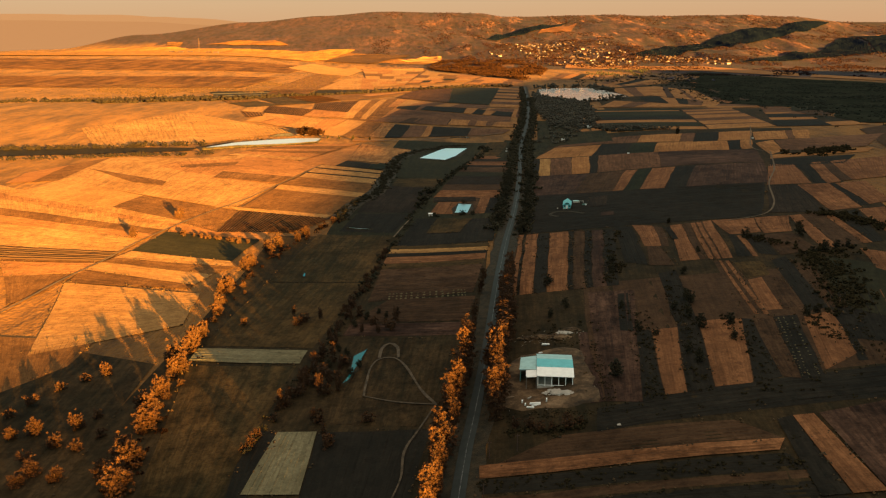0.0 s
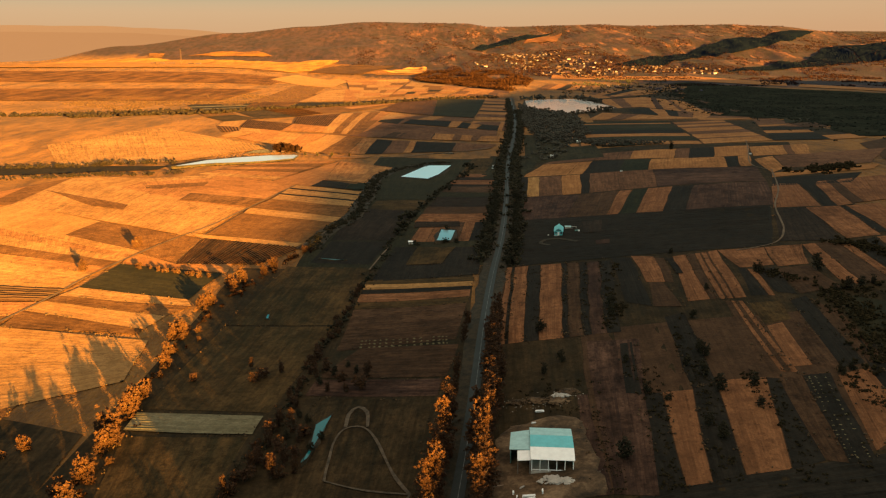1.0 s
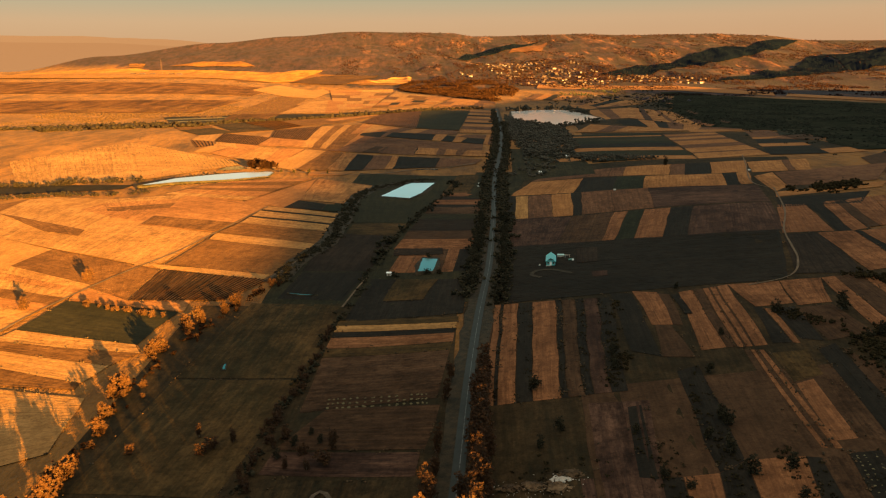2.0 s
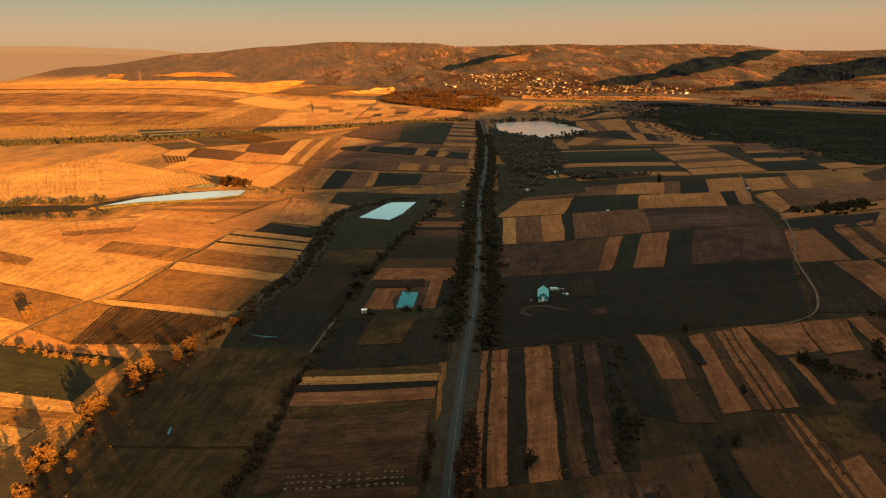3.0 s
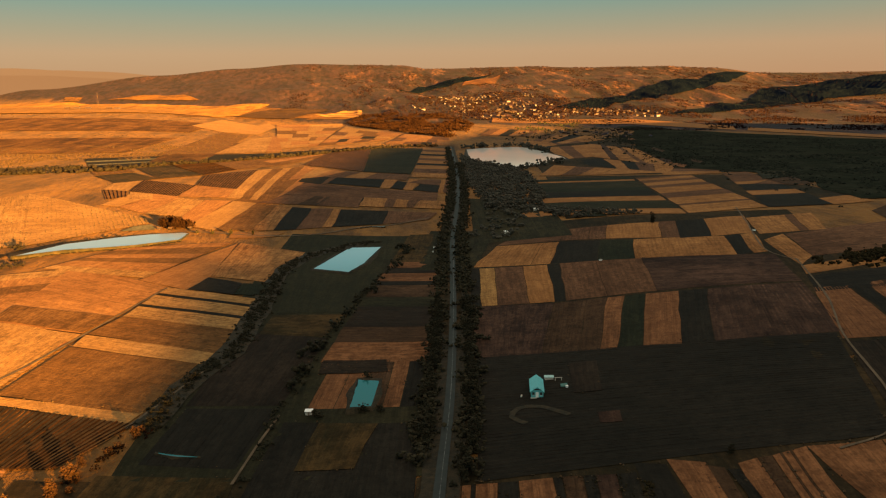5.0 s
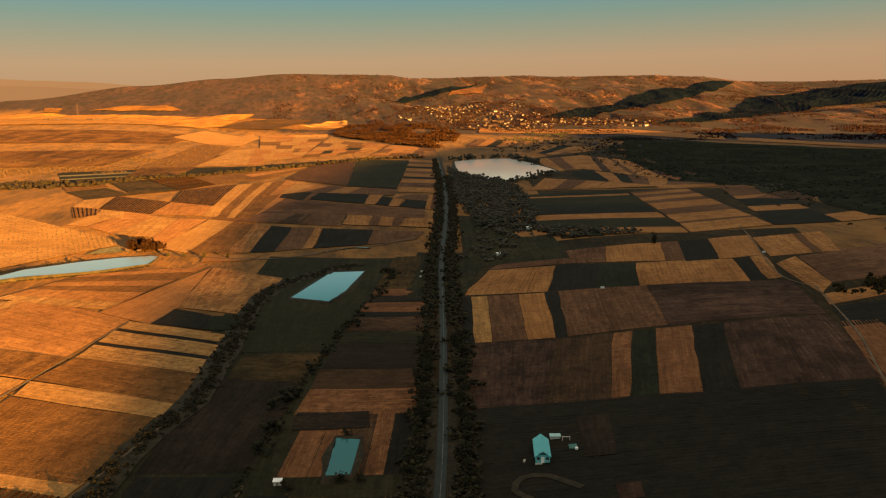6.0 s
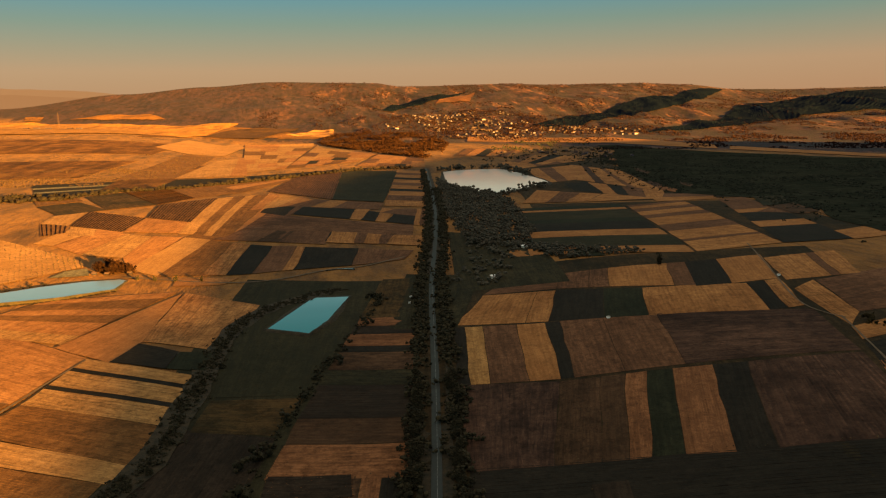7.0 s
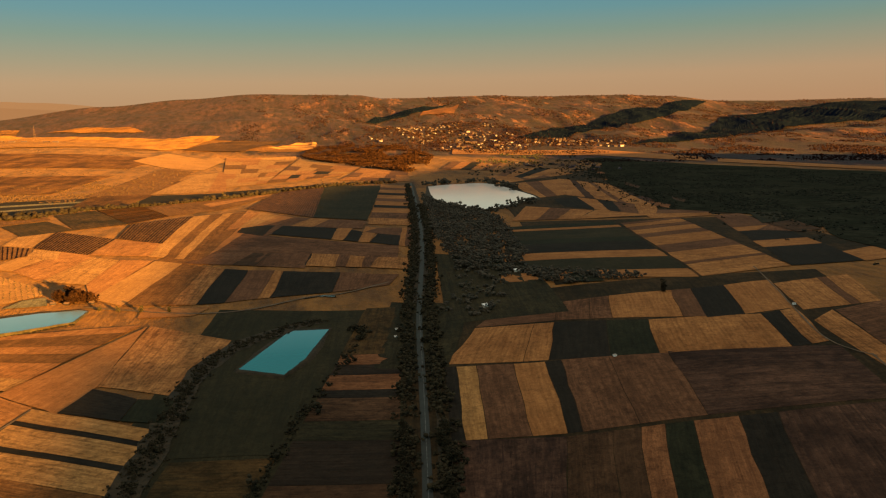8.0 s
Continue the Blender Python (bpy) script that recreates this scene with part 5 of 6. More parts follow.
# ---- orchard and vineyard rows ----
def planted_rows(name, label, a, b, c, d, gap, tall, mat):
    """Rows of low plants from side a-b to side d-c."""
    a, b, c, d = (Vector(p) for p in (a, b, c, d))
    n = int(((b - a).length + (c - d).length) / 2 / gap)
    V, F = [], []
    for i in range(n):
        u = (i + 0.5) / n
        p, q = a.lerp(b, u), d.lerp(c, u)
        m = max(2, int((q - p).length / 3.5))
        side = Vector((-(q - p).y, (q - p).x)).normalized() * gap * 0.3
        first = len(V)
        for j in range(m + 1):
            e = p.lerp(q, j / m)
            k = 0.75 + 0.5 * noise.noise(Vector((e.x / 2.1, e.y / 2.1, 3)))
            z = height(e.x, e.y) + 0.3
            for s, t in ((-1, 0), (0, tall * k), (1, 0)):
                V.append((e.x + side.x * s * k, e.y + side.y * s * k, z + t))
        for j in range(m):
            o = first + 3 * j
            F += [(o, o + 1, o + 4, o + 3), (o + 1, o + 2, o + 5, o + 4)]
    return tagged(link(name, V, F, mat), label, "crop rows", kind="stuff")


planted_rows("vineyard_rows", "low vine rows on dry sunlit ground", (-80, 405), (-124, 411), (-122, 455), (-63, 431), 1.9, 0.5, M_WOODLAND)
planted_rows("vineyard_rows", "staked vine rows on the sunlit slope", (-222, 372), (-234, 394), (-165, 379), (-168, 365), 3.0, 0.7, M_RUST)
orchard = []
for a, b, c, d, across, deep in (((-324, 729), (-226, 742), (-318, 995), (-395, 865), 26, 52), ((-226, 742), (-157, 817), (-165, 838), (-318, 995), 26, 46)):
    a, b, c, d = (Vector(p) for p in (a, b, c, d))
    for i in range(across):
        for j in range(deep):
            u, v = (i + 0.5) / across, (j + 0.5) / deep
            p = (a * (1 - u) + b * u) * (1 - v) + (d * (1 - u) + c * u) * v
            if rng.random() < 0.93:
                orchard.append((p.x + rng.normal() * 0.3, p.y + rng.normal() * 0.3, rng.uniform(0.25, 0.55), rng.uniform(0.6, 1.1), 1))
thicket("orchard_rows", "rows of young orchard trees on pale soil", M_WEED, orchard, "orchard", leaves=2)
for a, b, c, d in (((-221, 992), (-165, 948), (-161, 1024), (-233, 1092)), ((-162, 1028), (-113, 987), (-117, 1190), (-173, 1130)), ((-64, 1255), (17, 1142), (36, 1639), (-33, 1550)),
                   ((-249, 1299), (-175, 1135), (-145, 1199), (-203, 1332)), ((-229, 941), (-213, 955), (-223, 993), (-254, 1010))):
    planted_rows("vineyard_rows", "dark vineyard rows beyond the farm", a, b, c, d, 4.2, 0.8, M_WOODLAND)
thicket("vegetable_rows", "rows of pale plastic bags along the vegetable beds", CROPS["h"],
        [spot for dx in (0.0, 1.6, 4.2) for spot in along([(92.3 + dx, 184), (104.2 + dx, 226)], 60, 0.12, 0.22, 0.3, 1)], "crop rows")
thicket("stalk_heaps", "rows of small pale heaps of stalks beside the road", CROPS["h"],
        [spot for k in range(3) for spot in along([(-22, 289.5 + 3 * k), (8, 284.5 + 3 * k)], 70, 0.15, 0.34, 0.4, 1)], "crop heaps")
thicket("vegetable_beds", "rows of small dry heaps on the vegetable beds", CROPS["t"], fill([(-5, 462), (22, 458), (22, 474), (-4, 479)], 520, 0.3, 0.35, 1), "crop rows")


# ---- buildings ----
def paint_material(name, colour, rough=0.5, metal=0.0, ribs=0.0, dirt=0.35):
    m = Nodes(name)
    p = m.add("ShaderNodeTexCoord").outputs["Object"]
    n = m.noise(p, 0.8, 5)
    c = m.mix(dirt, colour, m.ramp(n, (0.3, 0.35), (0.65, 1.0)), "MULTIPLY")
    bump = m.noise(p, 5, 3)
    if ribs:
        w = m.add("ShaderNodeTexWave", Scale=0.314 / ribs)
        m.join(p, w.inputs["Vector"])
        bump = w.outputs["Fac"]
    return m.done(c, rough, bump, 0.35, 0.04, metal, 0.4)


M_TEAL = paint_material("teal_sheet_metal", (0.10, 0.43, 0.47), 0.4, 0.0, 0.3)
M_PALE = paint_material("pale_teal_sheet_metal", (0.30, 0.50, 0.50), 0.45, 0.0, 0.3)
M_WHITE = paint_material("white_sheet_metal", (0.78, 0.80, 0.78), 0.45, 0.0, 0.3, 0.2)
M_POST = paint_material("galvanised_post", (0.25, 0.25, 0.24), 0.45, 0.6)
M_WALL = paint_material("limewashed_wall", (0.5, 0.46, 0.40), 0.85)
def plaster_material():
    m = Nodes("weathered_plaster")
    c = m.ramp(m.chance(), (0.25, (0.016, 0.013, 0.014)), (0.75, (0.056, 0.053, 0.080)), (0.97, (0.130, 0.132, 0.210)))
    return m.done(m.mix(0.4, c, m.ramp(m.noise(m.place(), 0.6, 4), (0.3, 0.4), (0.7, 1.0)), "MULTIPLY"), 0.85, spec=0.0)


M_PLASTER = plaster_material()
M_TILE = paint_material("weathered_roof", (0.05, 0.028, 0.02), 0.8, 0.0, 0.35)
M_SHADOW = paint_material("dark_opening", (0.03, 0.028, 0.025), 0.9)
M_WOOD = paint_material("grey_timber", (0.22, 0.16, 0.11), 0.85)
M_GREEN = paint_material("green_tarpaulin", (0.03, 0.12, 0.10), 0.6)
M_CONCRETE = paint_material("pale_concrete", (0.34, 0.32, 0.28), 0.9)


def thing(name, x, y, turn, label, category, group="", z=None):
    top = new(name, None)
    top.location = (x, y, height(x, y) if z is None else z)
    top.rotation_euler = (0, 0, radians(turn))
    return tagged(top, label, category, group)


def sheet(bm, a, b, c, d, thick=0.12):
    """A roof sheet with thickness."""
    up = [bm.verts.new(p) for p in (a, b, c, d)]
    lo = [bm.verts.new((p[0], p[1], p[2] - thick)) for p in (a, b, c, d)]
    bm.faces.new(up)
    bm.faces.new(lo[::-1])
    for i in range(4):
        j = (i + 1) % 4
        bm.faces.new((up[j], up[i], lo[i], lo[j]))


def box_part(name, parent, mat, *size, label=""):
    bm = bmesh.new()
    box(bm, *size)
    return part(name, bm, mat, parent, label)


def sheet_part(name, parent, mat, *corners, label=""):
    bm = bmesh.new()
    sheet(bm, *corners)
    return part(name, bm, mat, parent, label)


def warehouse():
    w = thing("warehouse", 29.9, 200.1, -7, "open fronted steel barn with a teal and white sheet roof", "barn", z=height(33, 198) - 0.25)
    box_part("floor_slab", w, M_CONCRETE, -4.95, -7.2, -1.2, 4.95, 7.0, 0.05)
    box_part("back_wall", w, M_WHITE, -4.7, 6.7, 0, 4.7, 6.85, 3.62)
    box_part("side_wall", w, M_WHITE, -4.85, -6.6, 0, -4.7, 6.85, 3.2)
    box_part("side_wall", w, M_WHITE, 4.7, -6.6, 0, 4.85, 6.85, 3.2)
    for i in range(6):
        x = -4.7 + i * 1.88
        box_part("post", w, M_WHITE, x - 0.09, -6.95, 0, x + 0.09, -6.77, 3.15)
    box_part("front_beam", w, M_WHITE, -4.9, -7.0, 3.0, 4.9, -6.75, 3.22)
    box_part("low_rail", w, M_WHITE, -4.7, -6.93, 0.3, 4.7, -6.8, 0.45)
    sheet_part("roof_panel", w, M_WHITE, (-5.05, -7.4, 3.22), (5.05, -7.4, 3.22), (5.05, -3.2, 4.15), (-5.05, -3.2, 4.15), label="white front roof sheet")
    sheet_part("roof_panel", w, M_TEAL, (-5.05, -3.2, 4.17), (5.05, -3.2, 4.17), (5.05, 2.4, 4.30), (-5.05, 2.4, 4.30), label="teal middle roof sheet")
    sheet_part("roof_panel", w, M_PALE, (-5.05, 2.4, 4.28), (5.05, 2.4, 4.28), (5.05, 7.2, 3.75), (-5.05, 7.2, 3.75), label="pale teal back roof sheet")
    sheet_part("lean_to_roof", w, M_PALE, (-9.9, -2.2, 2.7), (-5.07, -3.1, 3.3), (-5.07, 6.4, 3.5), (-9.6, 6.0, 2.9), label="pale teal lean-to roof")
    sheet_part("lean_to_roof", w, M_WHITE, (-8.0, -6.9, 2.5), (-5.07, -7.2, 2.9), (-5.07, -3.2, 3.2), (-8.0, -2.8, 2.8), label="white porch roof")
    for x, y in ((-9.7, -2.0), (-9.5, 5.8), (-7.9, -6.7), (-5.2, -7.0)):
        box_part("post", w, M_POST, x - 0.07, y - 0.07, -1.0, x + 0.07, y + 0.07, 2.6)
    box_part("lean_to_wall", w, M_WALL, -9.5, 5.05, -1.0, -4.9, 5.75, 2.7)
    box_part("lean_to_wall", w, M_TEAL, -9.6, -1.9, -1.0, -9.5, 5.75, 2.65)


def yard_material():
    m = Nodes("trampled_yard_earth")
    p = m.place()
    c = m.ramp(m.noise(p, 0.16, 6, 0.7), (0.36, (0.026, 0.018, 0.010)), (0.5, (0.082, 0.051, 0.026)), (0.66, (0.19, 0.125, 0.070)))
    return m.done(m.mix(0.5, c, m.ramp(m.noise(p, 1.2, 5, 0.7), (0.35, 0.3), (0.6, 1.0)), "MULTIPLY"), 0.95, m.noise(p, 2, 3), 0.5, 0.15)


M_YARD = yard_material()


def yard():
    V, F = [], []
    line = [(12.5, 186), (18, 181.5), (27, 181), (38.5, 180), (40.5, 192), (40.5, 207), (42, 216.5), (35, 221), (27, 220), (19, 216), (16, 203)]
    line = curve_points([*line, line[0]], 4)[:-1]
    V = [(29, 200, height(29, 200) + 0.42)]
    for k in (0.55, 0.9, 1.04):
        for x, y in line:
            px, py = 29 + (x - 29) * k, 200 + (y - 200) * k
            px, py = px + 3.4 * noise.noise(Vector((px / 3.5, py / 3.5, 2))), py + 3.4 * noise.noise(Vector((px / 3.5, py / 3.5, 9)))
            V.append((px, py, height(px, py) + (0.42 if k < 1 else -0.3)))
    n = len(line)
    for i in range(n):
        j = (i + 1) % n
        F += [(0, 1 + i, 1 + j), (1 + i, 1 + n + i, 1 + n + j, 1 + j), (1 + n + i, 1 + 2 * n + i, 1 + 2 * n + j, 1 + n + j)]
    tagged(link("yard_ground", V, F, M_YARD), "bare trampled earth yard round the barn", "yard", kind="structure")
    for x, y, s, mat, label in ((29, 189.5, 2.6, M_CONCRETE, "heap of pale rubble beside the barn"), (31.5, 188.5, 1.8, M_CONCRETE, "heap of pale rubble beside the barn"),
                                (36, 228.5, 3.4, M_YARD, "heap of dug earth behind the barn"), (31, 230.5, 2.6, M_YARD, "heap of dug earth behind the barn"), (40.5, 233, 2.4, M_YARD, "heap of dug earth behind the barn"), (26, 231, 2.0, M_YARD, "heap of dug earth behind the barn"), (38, 231.5, 1.8, M_CONCRETE, "heap of pale gravel behind the barn")):
        heap = [(0, 0, 0.1, s * 0.75, s * 0.2)]
        for _ in range(110):
            a, d = rng.uniform(0, math.tau), s * math.sqrt(rng.random())
            r = rng.uniform(0.12, 0.34)
            heap.append((math.cos(a) * d * (1.5 - 0.4 * math.sin(3 * a)), math.sin(a) * d * 0.8, max(0, (s - d) * 0.2), r * 1.4, r * 0.8))
        V, F = clumps(heap, 0.22)
        ob = new("rubble_heap", mesh_of("rubble_heap", V, F, mat))
        ob.location = (x, y, height(x, y) + 0.35)
        tagged(ob, label, "heap", "heaps round the barn")
    for x, y, turn, lx, ly, lz, mat, name, label in (
            (22.5, 184.6, 5, 3.0, 0.5, 0.4, M_WHITE, "sheet_stack", "stack of white roofing sheets"), (22.6, 183.6, 18, 2.6, 0.35, 0.35, M_WHITE, "sheet_stack", "stack of white roofing sheets"),
            (21.0, 182.9, -8, 2.0, 0.4, 0.3, M_WHITE, "sheet_stack", "stack of white roofing sheets"), (19.3, 186.6, 80, 1.0, 0.35, 0.6, M_WHITE, "pallet", "pale upright wooden pallet"),
            (19.9, 184.8, 75, 0.9, 0.3, 0.5, M_WHITE, "pallet", "pale upright wooden pallet"), (25.6, 185.4, 85, 1.2, 0.3, 0.7, M_WHITE, "pallet", "pale upright wooden pallet"),
            (30.7, 223.4, 0, 2.4, 0.5, 0.45, M_WHITE, "container_box", "small white box behind the barn"), (28.3, 217.5, 5, 1.3, 0.3, 0.3, M_WHITE, "container_box", "small white box behind the barn"),
            (16.5, 190.5, 12, 2.4, 0.25, 0.2, M_WOOD, "timber_stack", "grey timber beams on the yard"), (21.5, 188.5, 40, 1.4, 0.3, 0.25, M_CONCRETE, "timber_stack", "pale beams on the yard"),
            # stands for a small moving car, as plain stacked layers
            (40.5, 167.3, 8, 0.9, 0.35, 0.3, M_WALL, "trailer", "small white car on the dirt track")):
        t = thing(name, x, y, turn, label, name.split("_")[0], "building goods", z=height(x, y) + 0.4)
        for i in range(3):
            box_part("layer", t, mat, -lx / 2 + 0.06 * i, -ly / 2, lz * i / 3, lx / 2 - 0.04 * i, ly / 2, lz * (i + 0.85) / 3)


def yard_litter():
    """Stones, splinters and scraps strewn over the yard."""
    spots = along([(17, 186), (24, 184), (33, 186), (38, 192)], 260, 2.2, 0.13, 0.15, 1) + along([(40, 182), (41, 200), (42, 216)], 70, 0.8, 0.11, 0.12, 1) + along([(24, 230), (32, 229), (40, 231)], 160, 2.2, 0.14, 0.18, 1)
    thicket("yard_litter", "pale stones and scraps strewn over the yard", M_CONCRETE, spots, "litter")
    thicket("yard_weeds", "dark dry weeds round the yard", M_SCRUB, along([(14, 180), (27, 178), (40, 178), (43, 200), (44, 218), (34, 224)], 240, 1.2, 0.4, 0.5, 2), "weeds", leaves=2)


def gable_house(name, label, category, group, x, y, turn, wide, long, eave, top, wall_mat, roof_mat, z=None):
    h = thing(name, x, y, turn, label, category, group, z)
    a, b = wide / 2, long / 2
    bm = bmesh.new()
    v = [bm.verts.new(p) for p in ((-a, -b, -1), (a, -b, -1), (a, b, -1), (-a, b, -1), (-a, -b, eave), (a, -b, eave), (a, b, eave), (-a, b, eave), (0, -b, top - 0.1), (0, b, top - 0.1))]
    for f in ((0, 1, 5, 8, 4), (2, 3, 7, 9, 6), (1, 2, 6, 5), (3, 0, 4, 7), (4, 8, 9, 7), (8, 5, 6, 9)):
        bm.faces.new([v[i] for i in f])
    part("wall", bm, wall_mat, h)
    o = 0.35
    drop = (top - eave) / a * o
    for s, n in ((-1, "roof"), (1, "roof")):
        c = [(0, -b - o, top), (s * (a + o), -b - o, eave - drop), (s * (a + o), b + o, eave - drop), (0, b + o, top)]
        if s < 0:
            c = [c[0], c[3], c[2], c[1]]
            c = [c[3], c[0], c[1], c[2]]
        sheet_part(n, h, roof_mat, *(c if s > 0 else c))
    return h


def farmhouse():
    h = gable_house("farmhouse", "small farmhouse with a turquoise gable roof", "house", "", 70.8, 422.6, -11, 4.1, 11.5, 2.3, 3.8, M_TEAL, M_TEAL, z=height(71, 424) + 0.15)
    box_part("door", h, M_WHITE, -0.5, -5.82, 0, 0.45, -5.74, 1.95, label="white front door")
    for x in (-1.65, 0.9):
        w = box_part("window", h, M_SHADOW, x, -5.8, 0.9, x + 0.8, -5.735, 1.9)
        box_part("window_frame", w, M_WHITE, x - 0.08, -5.83, 0.82, x + 0.88, -5.8, 0.9)
    box_part("step", h, M_CONCRETE, -2.2, -6.6, -0.4, 2.2, -5.76, 0.08)
    box_part("gable_board", h, M_SHADOW, -1.3, -5.79, 2.65, 1.3, -5.755, 3.1)
    base = height(71, 424)
    f = thing("yard_wall", 78.4, 419.6, -8, "low pale wall in front of the farmyard", "wall", z=base)
    box_part("wall_body", f, M_WALL, -3.6, -0.12, -0.5, 3.6, 0.12, 0.5)
    box_part("coping", f, M_CONCRETE, -3.65, -0.16, 0.5, 3.65, 0.16, 0.56)
    f = thing("shed", 77.3, 431.6, -8, "low white shed with a pale teal sheet roof", "shed", z=base)
    box_part("wall", f, M_WALL, -1.5, -0.7, -0.5, 1.5, 0.7, 1.7)
    sheet_part("roof", f, M_PALE, (-1.7, -0.9, 1.75), (1.7, -0.9, 1.75), (1.7, 0.9, 1.95), (-1.7, 0.9, 1.95))
    f = thing("pergola", 80, 429, -8, "pale timber gate frame in the farmyard", "frame", z=base)
    for x in (-1.1, 1.1):
        box_part("post", f, M_WALL, x - 0.08, -0.08, -0.4, x + 0.08, 0.08, 2.1)
    box_part("beam", f, M_WALL, -1.3, -0.1, 2.1, 1.3, 0.1, 2.25)
    f = thing("tarpaulin_stack", 80.8, 424.4, -10, "heap under a dark green tarpaulin", "heap", z=base)
    bm = bmesh.new()
    for v in box(bm, -1.5, -1.9, -0.4, 1.5, 1.9, 1.2):
        if v.co.z > 0:
            v.co.x, v.co.y, v.co.z = v.co.x * 0.8, v.co.y * 0.85, v.co.z + rng.uniform(-0.2, 0.2)
    part("cover", bm, M_GREEN, f)
    f = thing("water_tank", 81.2, 422.2, 20, "white plastic water tank on a stand", "tank", z=base)
    for x, y in ((-0.35, -0.35), (0.35, -0.35), (0.35, 0.35), (-0.35, 0.35)):
        box_part("leg", f, M_POST, x - 0.05, y - 0.05, -0.4, x + 0.05, y + 0.05, 0.7)
    bm = bmesh.new()
    bmesh.ops.create_cone(bm, cap_ends=True, segments=14, radius1=0.5, radius2=0.45, depth=1.1, matrix=Matrix.Translation((0, 0, 1.26)))
    part("tank", bm, M_WHITE, f)
    f = thing("trough", 65.0, 419.8, 70, "small white trough in the dark field", "trough", z=height(65, 420))
    box_part("basin", f, M_WHITE, -0.7, -0.25, 0, 0.7, 0.25, 0.5)
    box_part("rim", f, M_CONCRETE, -0.76, -0.3, 0.5, 0.76, 0.3, 0.58)


def hut():
    h = thing("pump_hut", -6, 427, -5, "small white pump hut with a flat roof", "hut")
    h.scale = (0.75, 0.75, 0.75)
    box_part("wall", h, M_WALL, -1.5, -1.1, -0.5, 1.5, 1.1, 2.1)
    sheet_part("roof", h, M_WHITE, (-1.8, -1.4, 2.15), (1.8, -1.4, 2.15), (1.8, 1.4, 2.4), (-1.8, 1.4, 2.4))
    box_part("door", h, M_WOOD, -0.4, -1.16, -0.2, 0.4, -1.103, 1.7)
    for x, y, s in ((115.3, 708.4, 1.6), (154.5, 787, 1.8)):
        h = thing("field_shed", x, y, 25, "small pale shed at the edge of the wood", "shed", "field sheds")
        box_part("wall", h, M_WALL, -s, -s * 0.7, -0.5, s, s * 0.7, 1.8)
        sheet_part("roof", h, M_WHITE, (-s - 0.3, -s, 1.9), (s + 0.3, -s, 1.9), (s + 0.3, s, 2.3), (-s - 0.3, s, 2.3))
    for x, y in ((59.9, 675.7), (61.9, 689.5), (146.7, 592.7), (261.4, 638.7)):
        h = thing("beehive_box", x, y, 10, "small white box standing by the field edge", "box", "white boxes")
        box_part("box", h, M_WHITE, -0.7, -0.6, 0, 0.7, 0.6, 1.1)
        box_part("lid", h, M_CONCRETE, -0.78, -0.68, 1.1, 0.78, 0.68, 1.2)


def utility_pole():
    p = thing("utility_pole", 8.7, 161, 5, "slim dark utility pole with a cross arm", "pole", "utility poles")
    bm = bmesh.new()
    limb(bm, (0, 0, -0.5), (0, 0, 4.6), 0.12, 0.08, 8)
    part("shaft", bm, M_TILE, p)
    arm = box_part("cross_arm", p, M_TILE, -0.5, -0.06, 4.1, 0.5, 0.06, 4.22)
    for x in (-0.4, 0.0, 0.4):
        bm = bmesh.new()
        limb(bm, (x, 0, 4.22), (x, 0, 4.42), 0.05, 0.035, 6)
        part("insulator", bm, M_TILE, arm)
    for x, y in ((15.4, 162.3), (6.2, 143.5)):
        copy_thing(p, pose(x, y, height(x, y), 0, 0, 8))


def mast():
    x, y = -935, 3170
    t = thing("lattice_mast", x, y, 20, "tall pale steel lattice mast on the plateau", "mast")
    high, w = 58, 3.4
    for sx, sy in ((-1, -1), (1, -1), (1, 1), (-1, 1)):
        bm = bmesh.new()
        limb(bm, (sx * w, sy * w, -2), (sx * 0.5, sy * 0.5, high), 0.3, 0.22, 5)
        part("leg", bm, M_TILE, t)
    for k in range(9):
        a, b = k / 9, (k + 1) / 9
        wa, wb = w + (0.5 - w) * a, w + (0.5 - w) * b
        bm = bmesh.new()
        for p, q in (((-1, -1), (1, -1)), ((1, -1), (1, 1)), ((1, 1), (-1, 1)), ((-1, 1), (-1, -1))):
            limb(bm, (p[0] * wa, p[1] * wa, high * a), (q[0] * wb, q[1] * wb, high * b), 0.13, 0.13, 4)
        part("brace", bm, M_TILE, t)
    for dx, dy in ((-40, 10), (-70, -15), (35, 5), (60, 20), (-110, 0)):
        gable_house("farm_building", "low pale farm building beside the mast", "house", "plateau farm", x + dx, y + dy, 70, 9, 22, 4, 7, M_PLASTER, M_TILE)


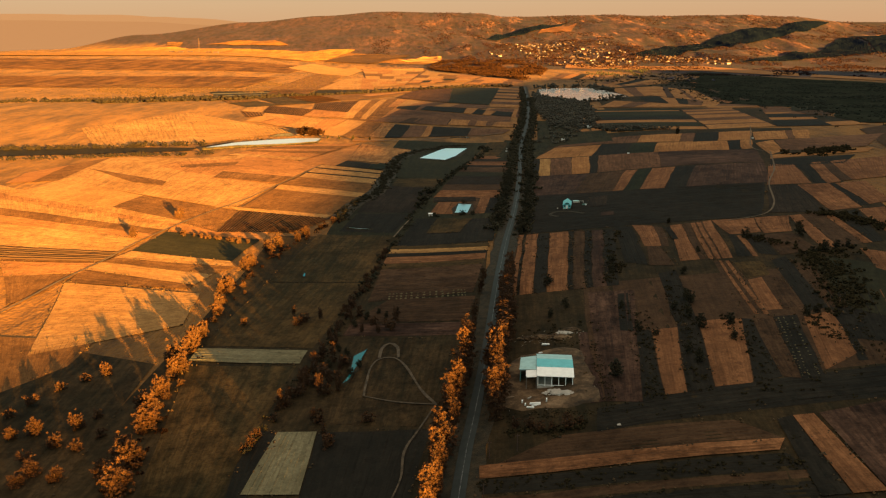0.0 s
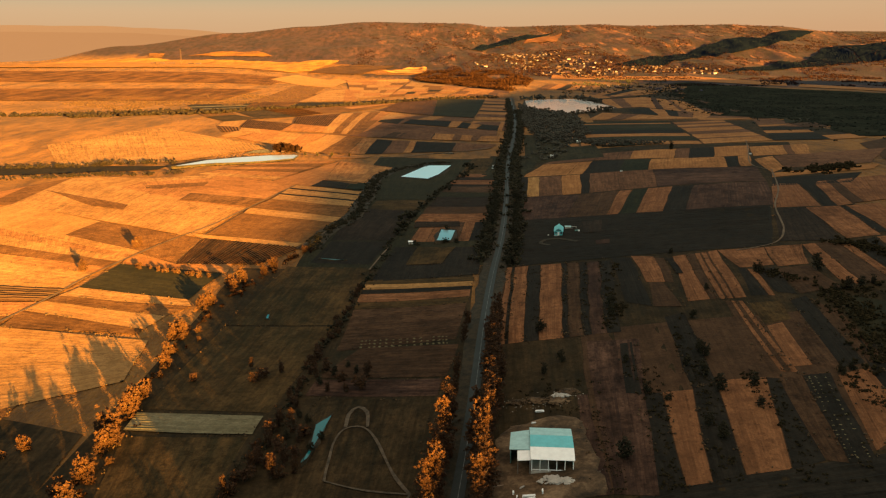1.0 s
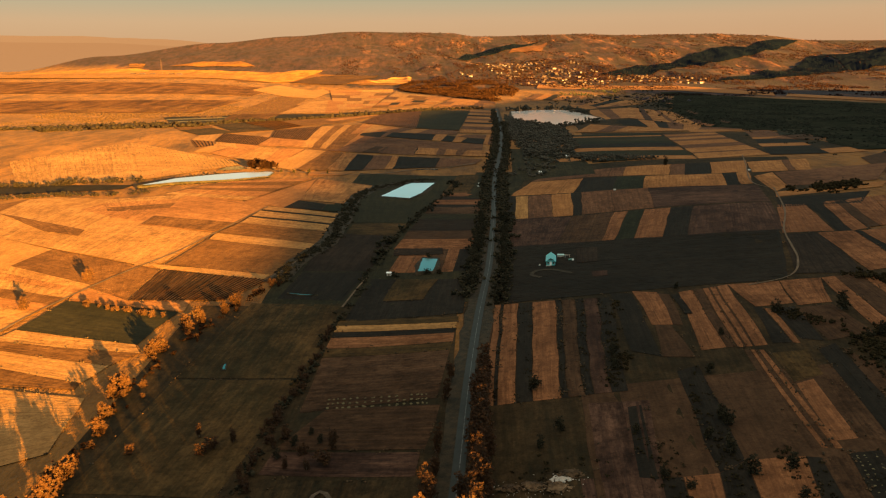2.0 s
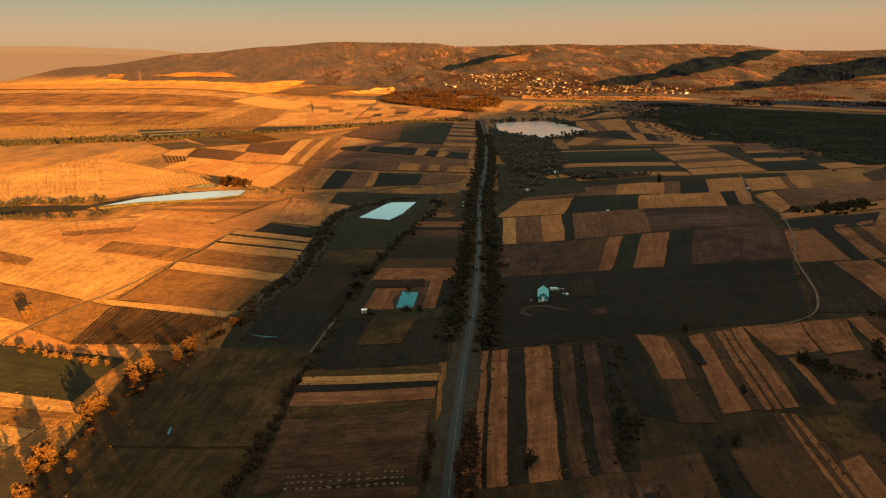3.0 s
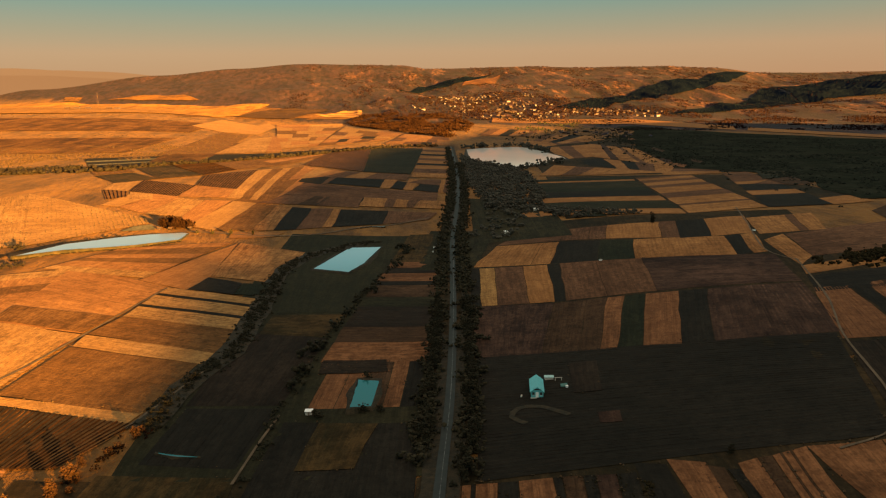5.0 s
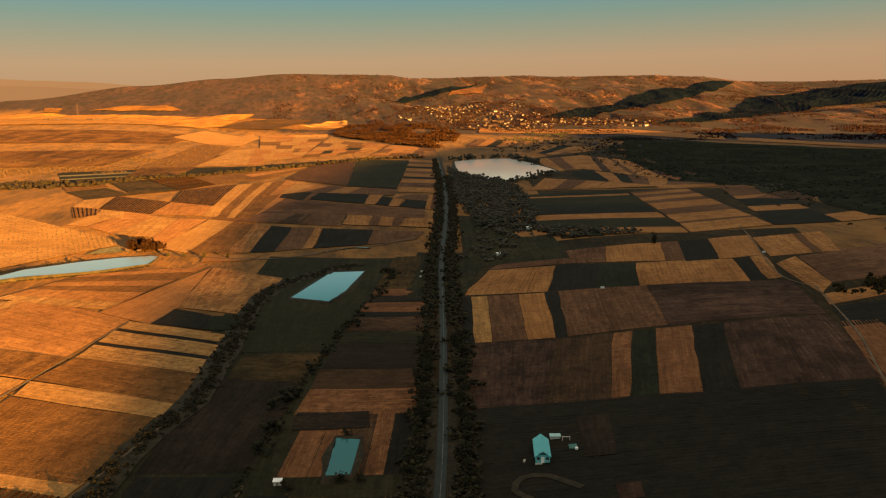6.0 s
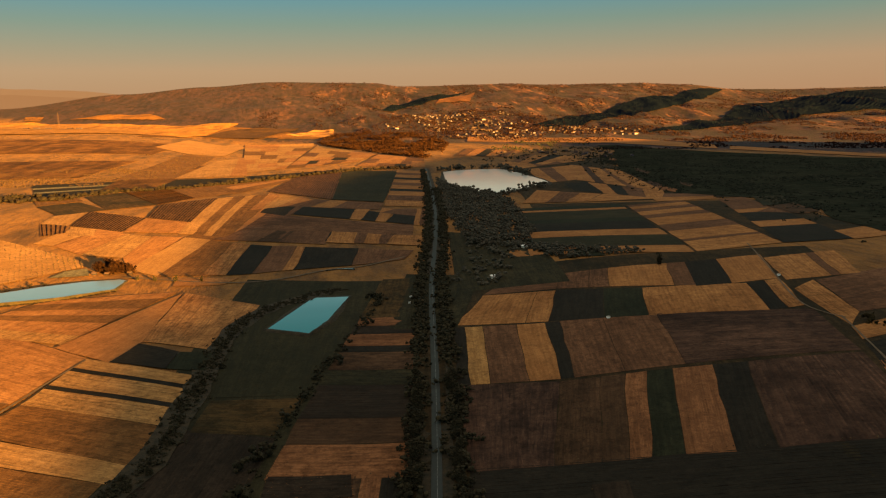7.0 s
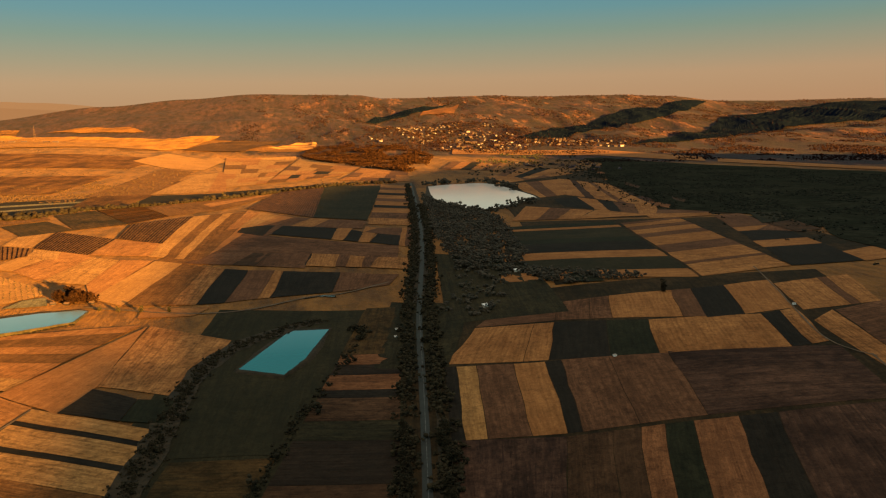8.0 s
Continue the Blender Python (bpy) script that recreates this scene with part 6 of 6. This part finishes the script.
def village():
    kinds = []
    for wide, long, eave, top, wall, roof in ((5.5, 7.5, 2.7, 4.6, M_PLASTER, M_TILE), (6.2, 8.5, 2.8, 5.0, M_PLASTER, M_TILE), (4.8, 6.5, 2.5, 4.2, M_PLASTER, M_TILE), (8, 15, 4.4, 6.6, M_PLASTER, M_TILE)):
        kinds.append((wide, long, eave, top, wall, roof))
    first = {}
    n = 0
    town = [(182, 3084), (434, 3400), (702, 3440), (803, 2943), (1022, 2700), (964, 2555), (724, 2669), (519, 2582), (348, 2754)]
    while n < 290:
        x, y = rng.uniform(100, 1030), rng.uniform(2550, 3450)
        if not inside((x, y), town) or noise.noise(Vector((x / 120, y / 120, 2.2))) < -0.12:
            continue
        k = int(rng.integers(3)) if n % 14 else 3
        turn = float(rng.uniform(0, 180))
        if k not in first:
            first[k] = gable_house("village_house", "pale plastered village house among trees", "house", "village houses", x, y, turn, *kinds[k])
        else:
            copy_thing(first[k], pose(x, y, height(x, y), 0, 0, turn))
        n += 1
    for x, y in ((-143, 791), (-134, 788), (-119, 787)):
        gable_house("farm_building", "small white farm building by the reservoir", "house", "farmstead", x, y, 75, 1.8, 2.6, 1.4, 2.0, M_PLASTER, M_TILE)
    for _ in range(26):
        x, y = rng.uniform(380, 640), rng.uniform(1780, 2080)
        copy_thing(first[0], pose(x, y, height(x, y), 0, 0, float(rng.uniform(0, 180))))


warehouse()
yard()
yard_litter()
farmhouse()
hut()
utility_pole()
mast()
village()


# ---- the far ridge, with haze put into its colour ----
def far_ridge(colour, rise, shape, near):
    mat = Nodes("haze_toned_ridge").done(colour, 1.0)
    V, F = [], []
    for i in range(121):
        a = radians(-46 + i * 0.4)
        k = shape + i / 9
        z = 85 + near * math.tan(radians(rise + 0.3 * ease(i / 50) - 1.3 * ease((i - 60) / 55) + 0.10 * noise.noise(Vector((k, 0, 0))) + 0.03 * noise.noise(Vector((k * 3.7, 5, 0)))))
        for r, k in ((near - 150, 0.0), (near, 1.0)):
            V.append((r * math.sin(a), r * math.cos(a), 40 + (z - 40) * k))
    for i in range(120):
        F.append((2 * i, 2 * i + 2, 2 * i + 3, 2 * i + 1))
    tagged(link("backdrop", V, F, mat, smooth=True), "ridge on the horizon with haze in its pale colour", "backdrop", kind="structure")


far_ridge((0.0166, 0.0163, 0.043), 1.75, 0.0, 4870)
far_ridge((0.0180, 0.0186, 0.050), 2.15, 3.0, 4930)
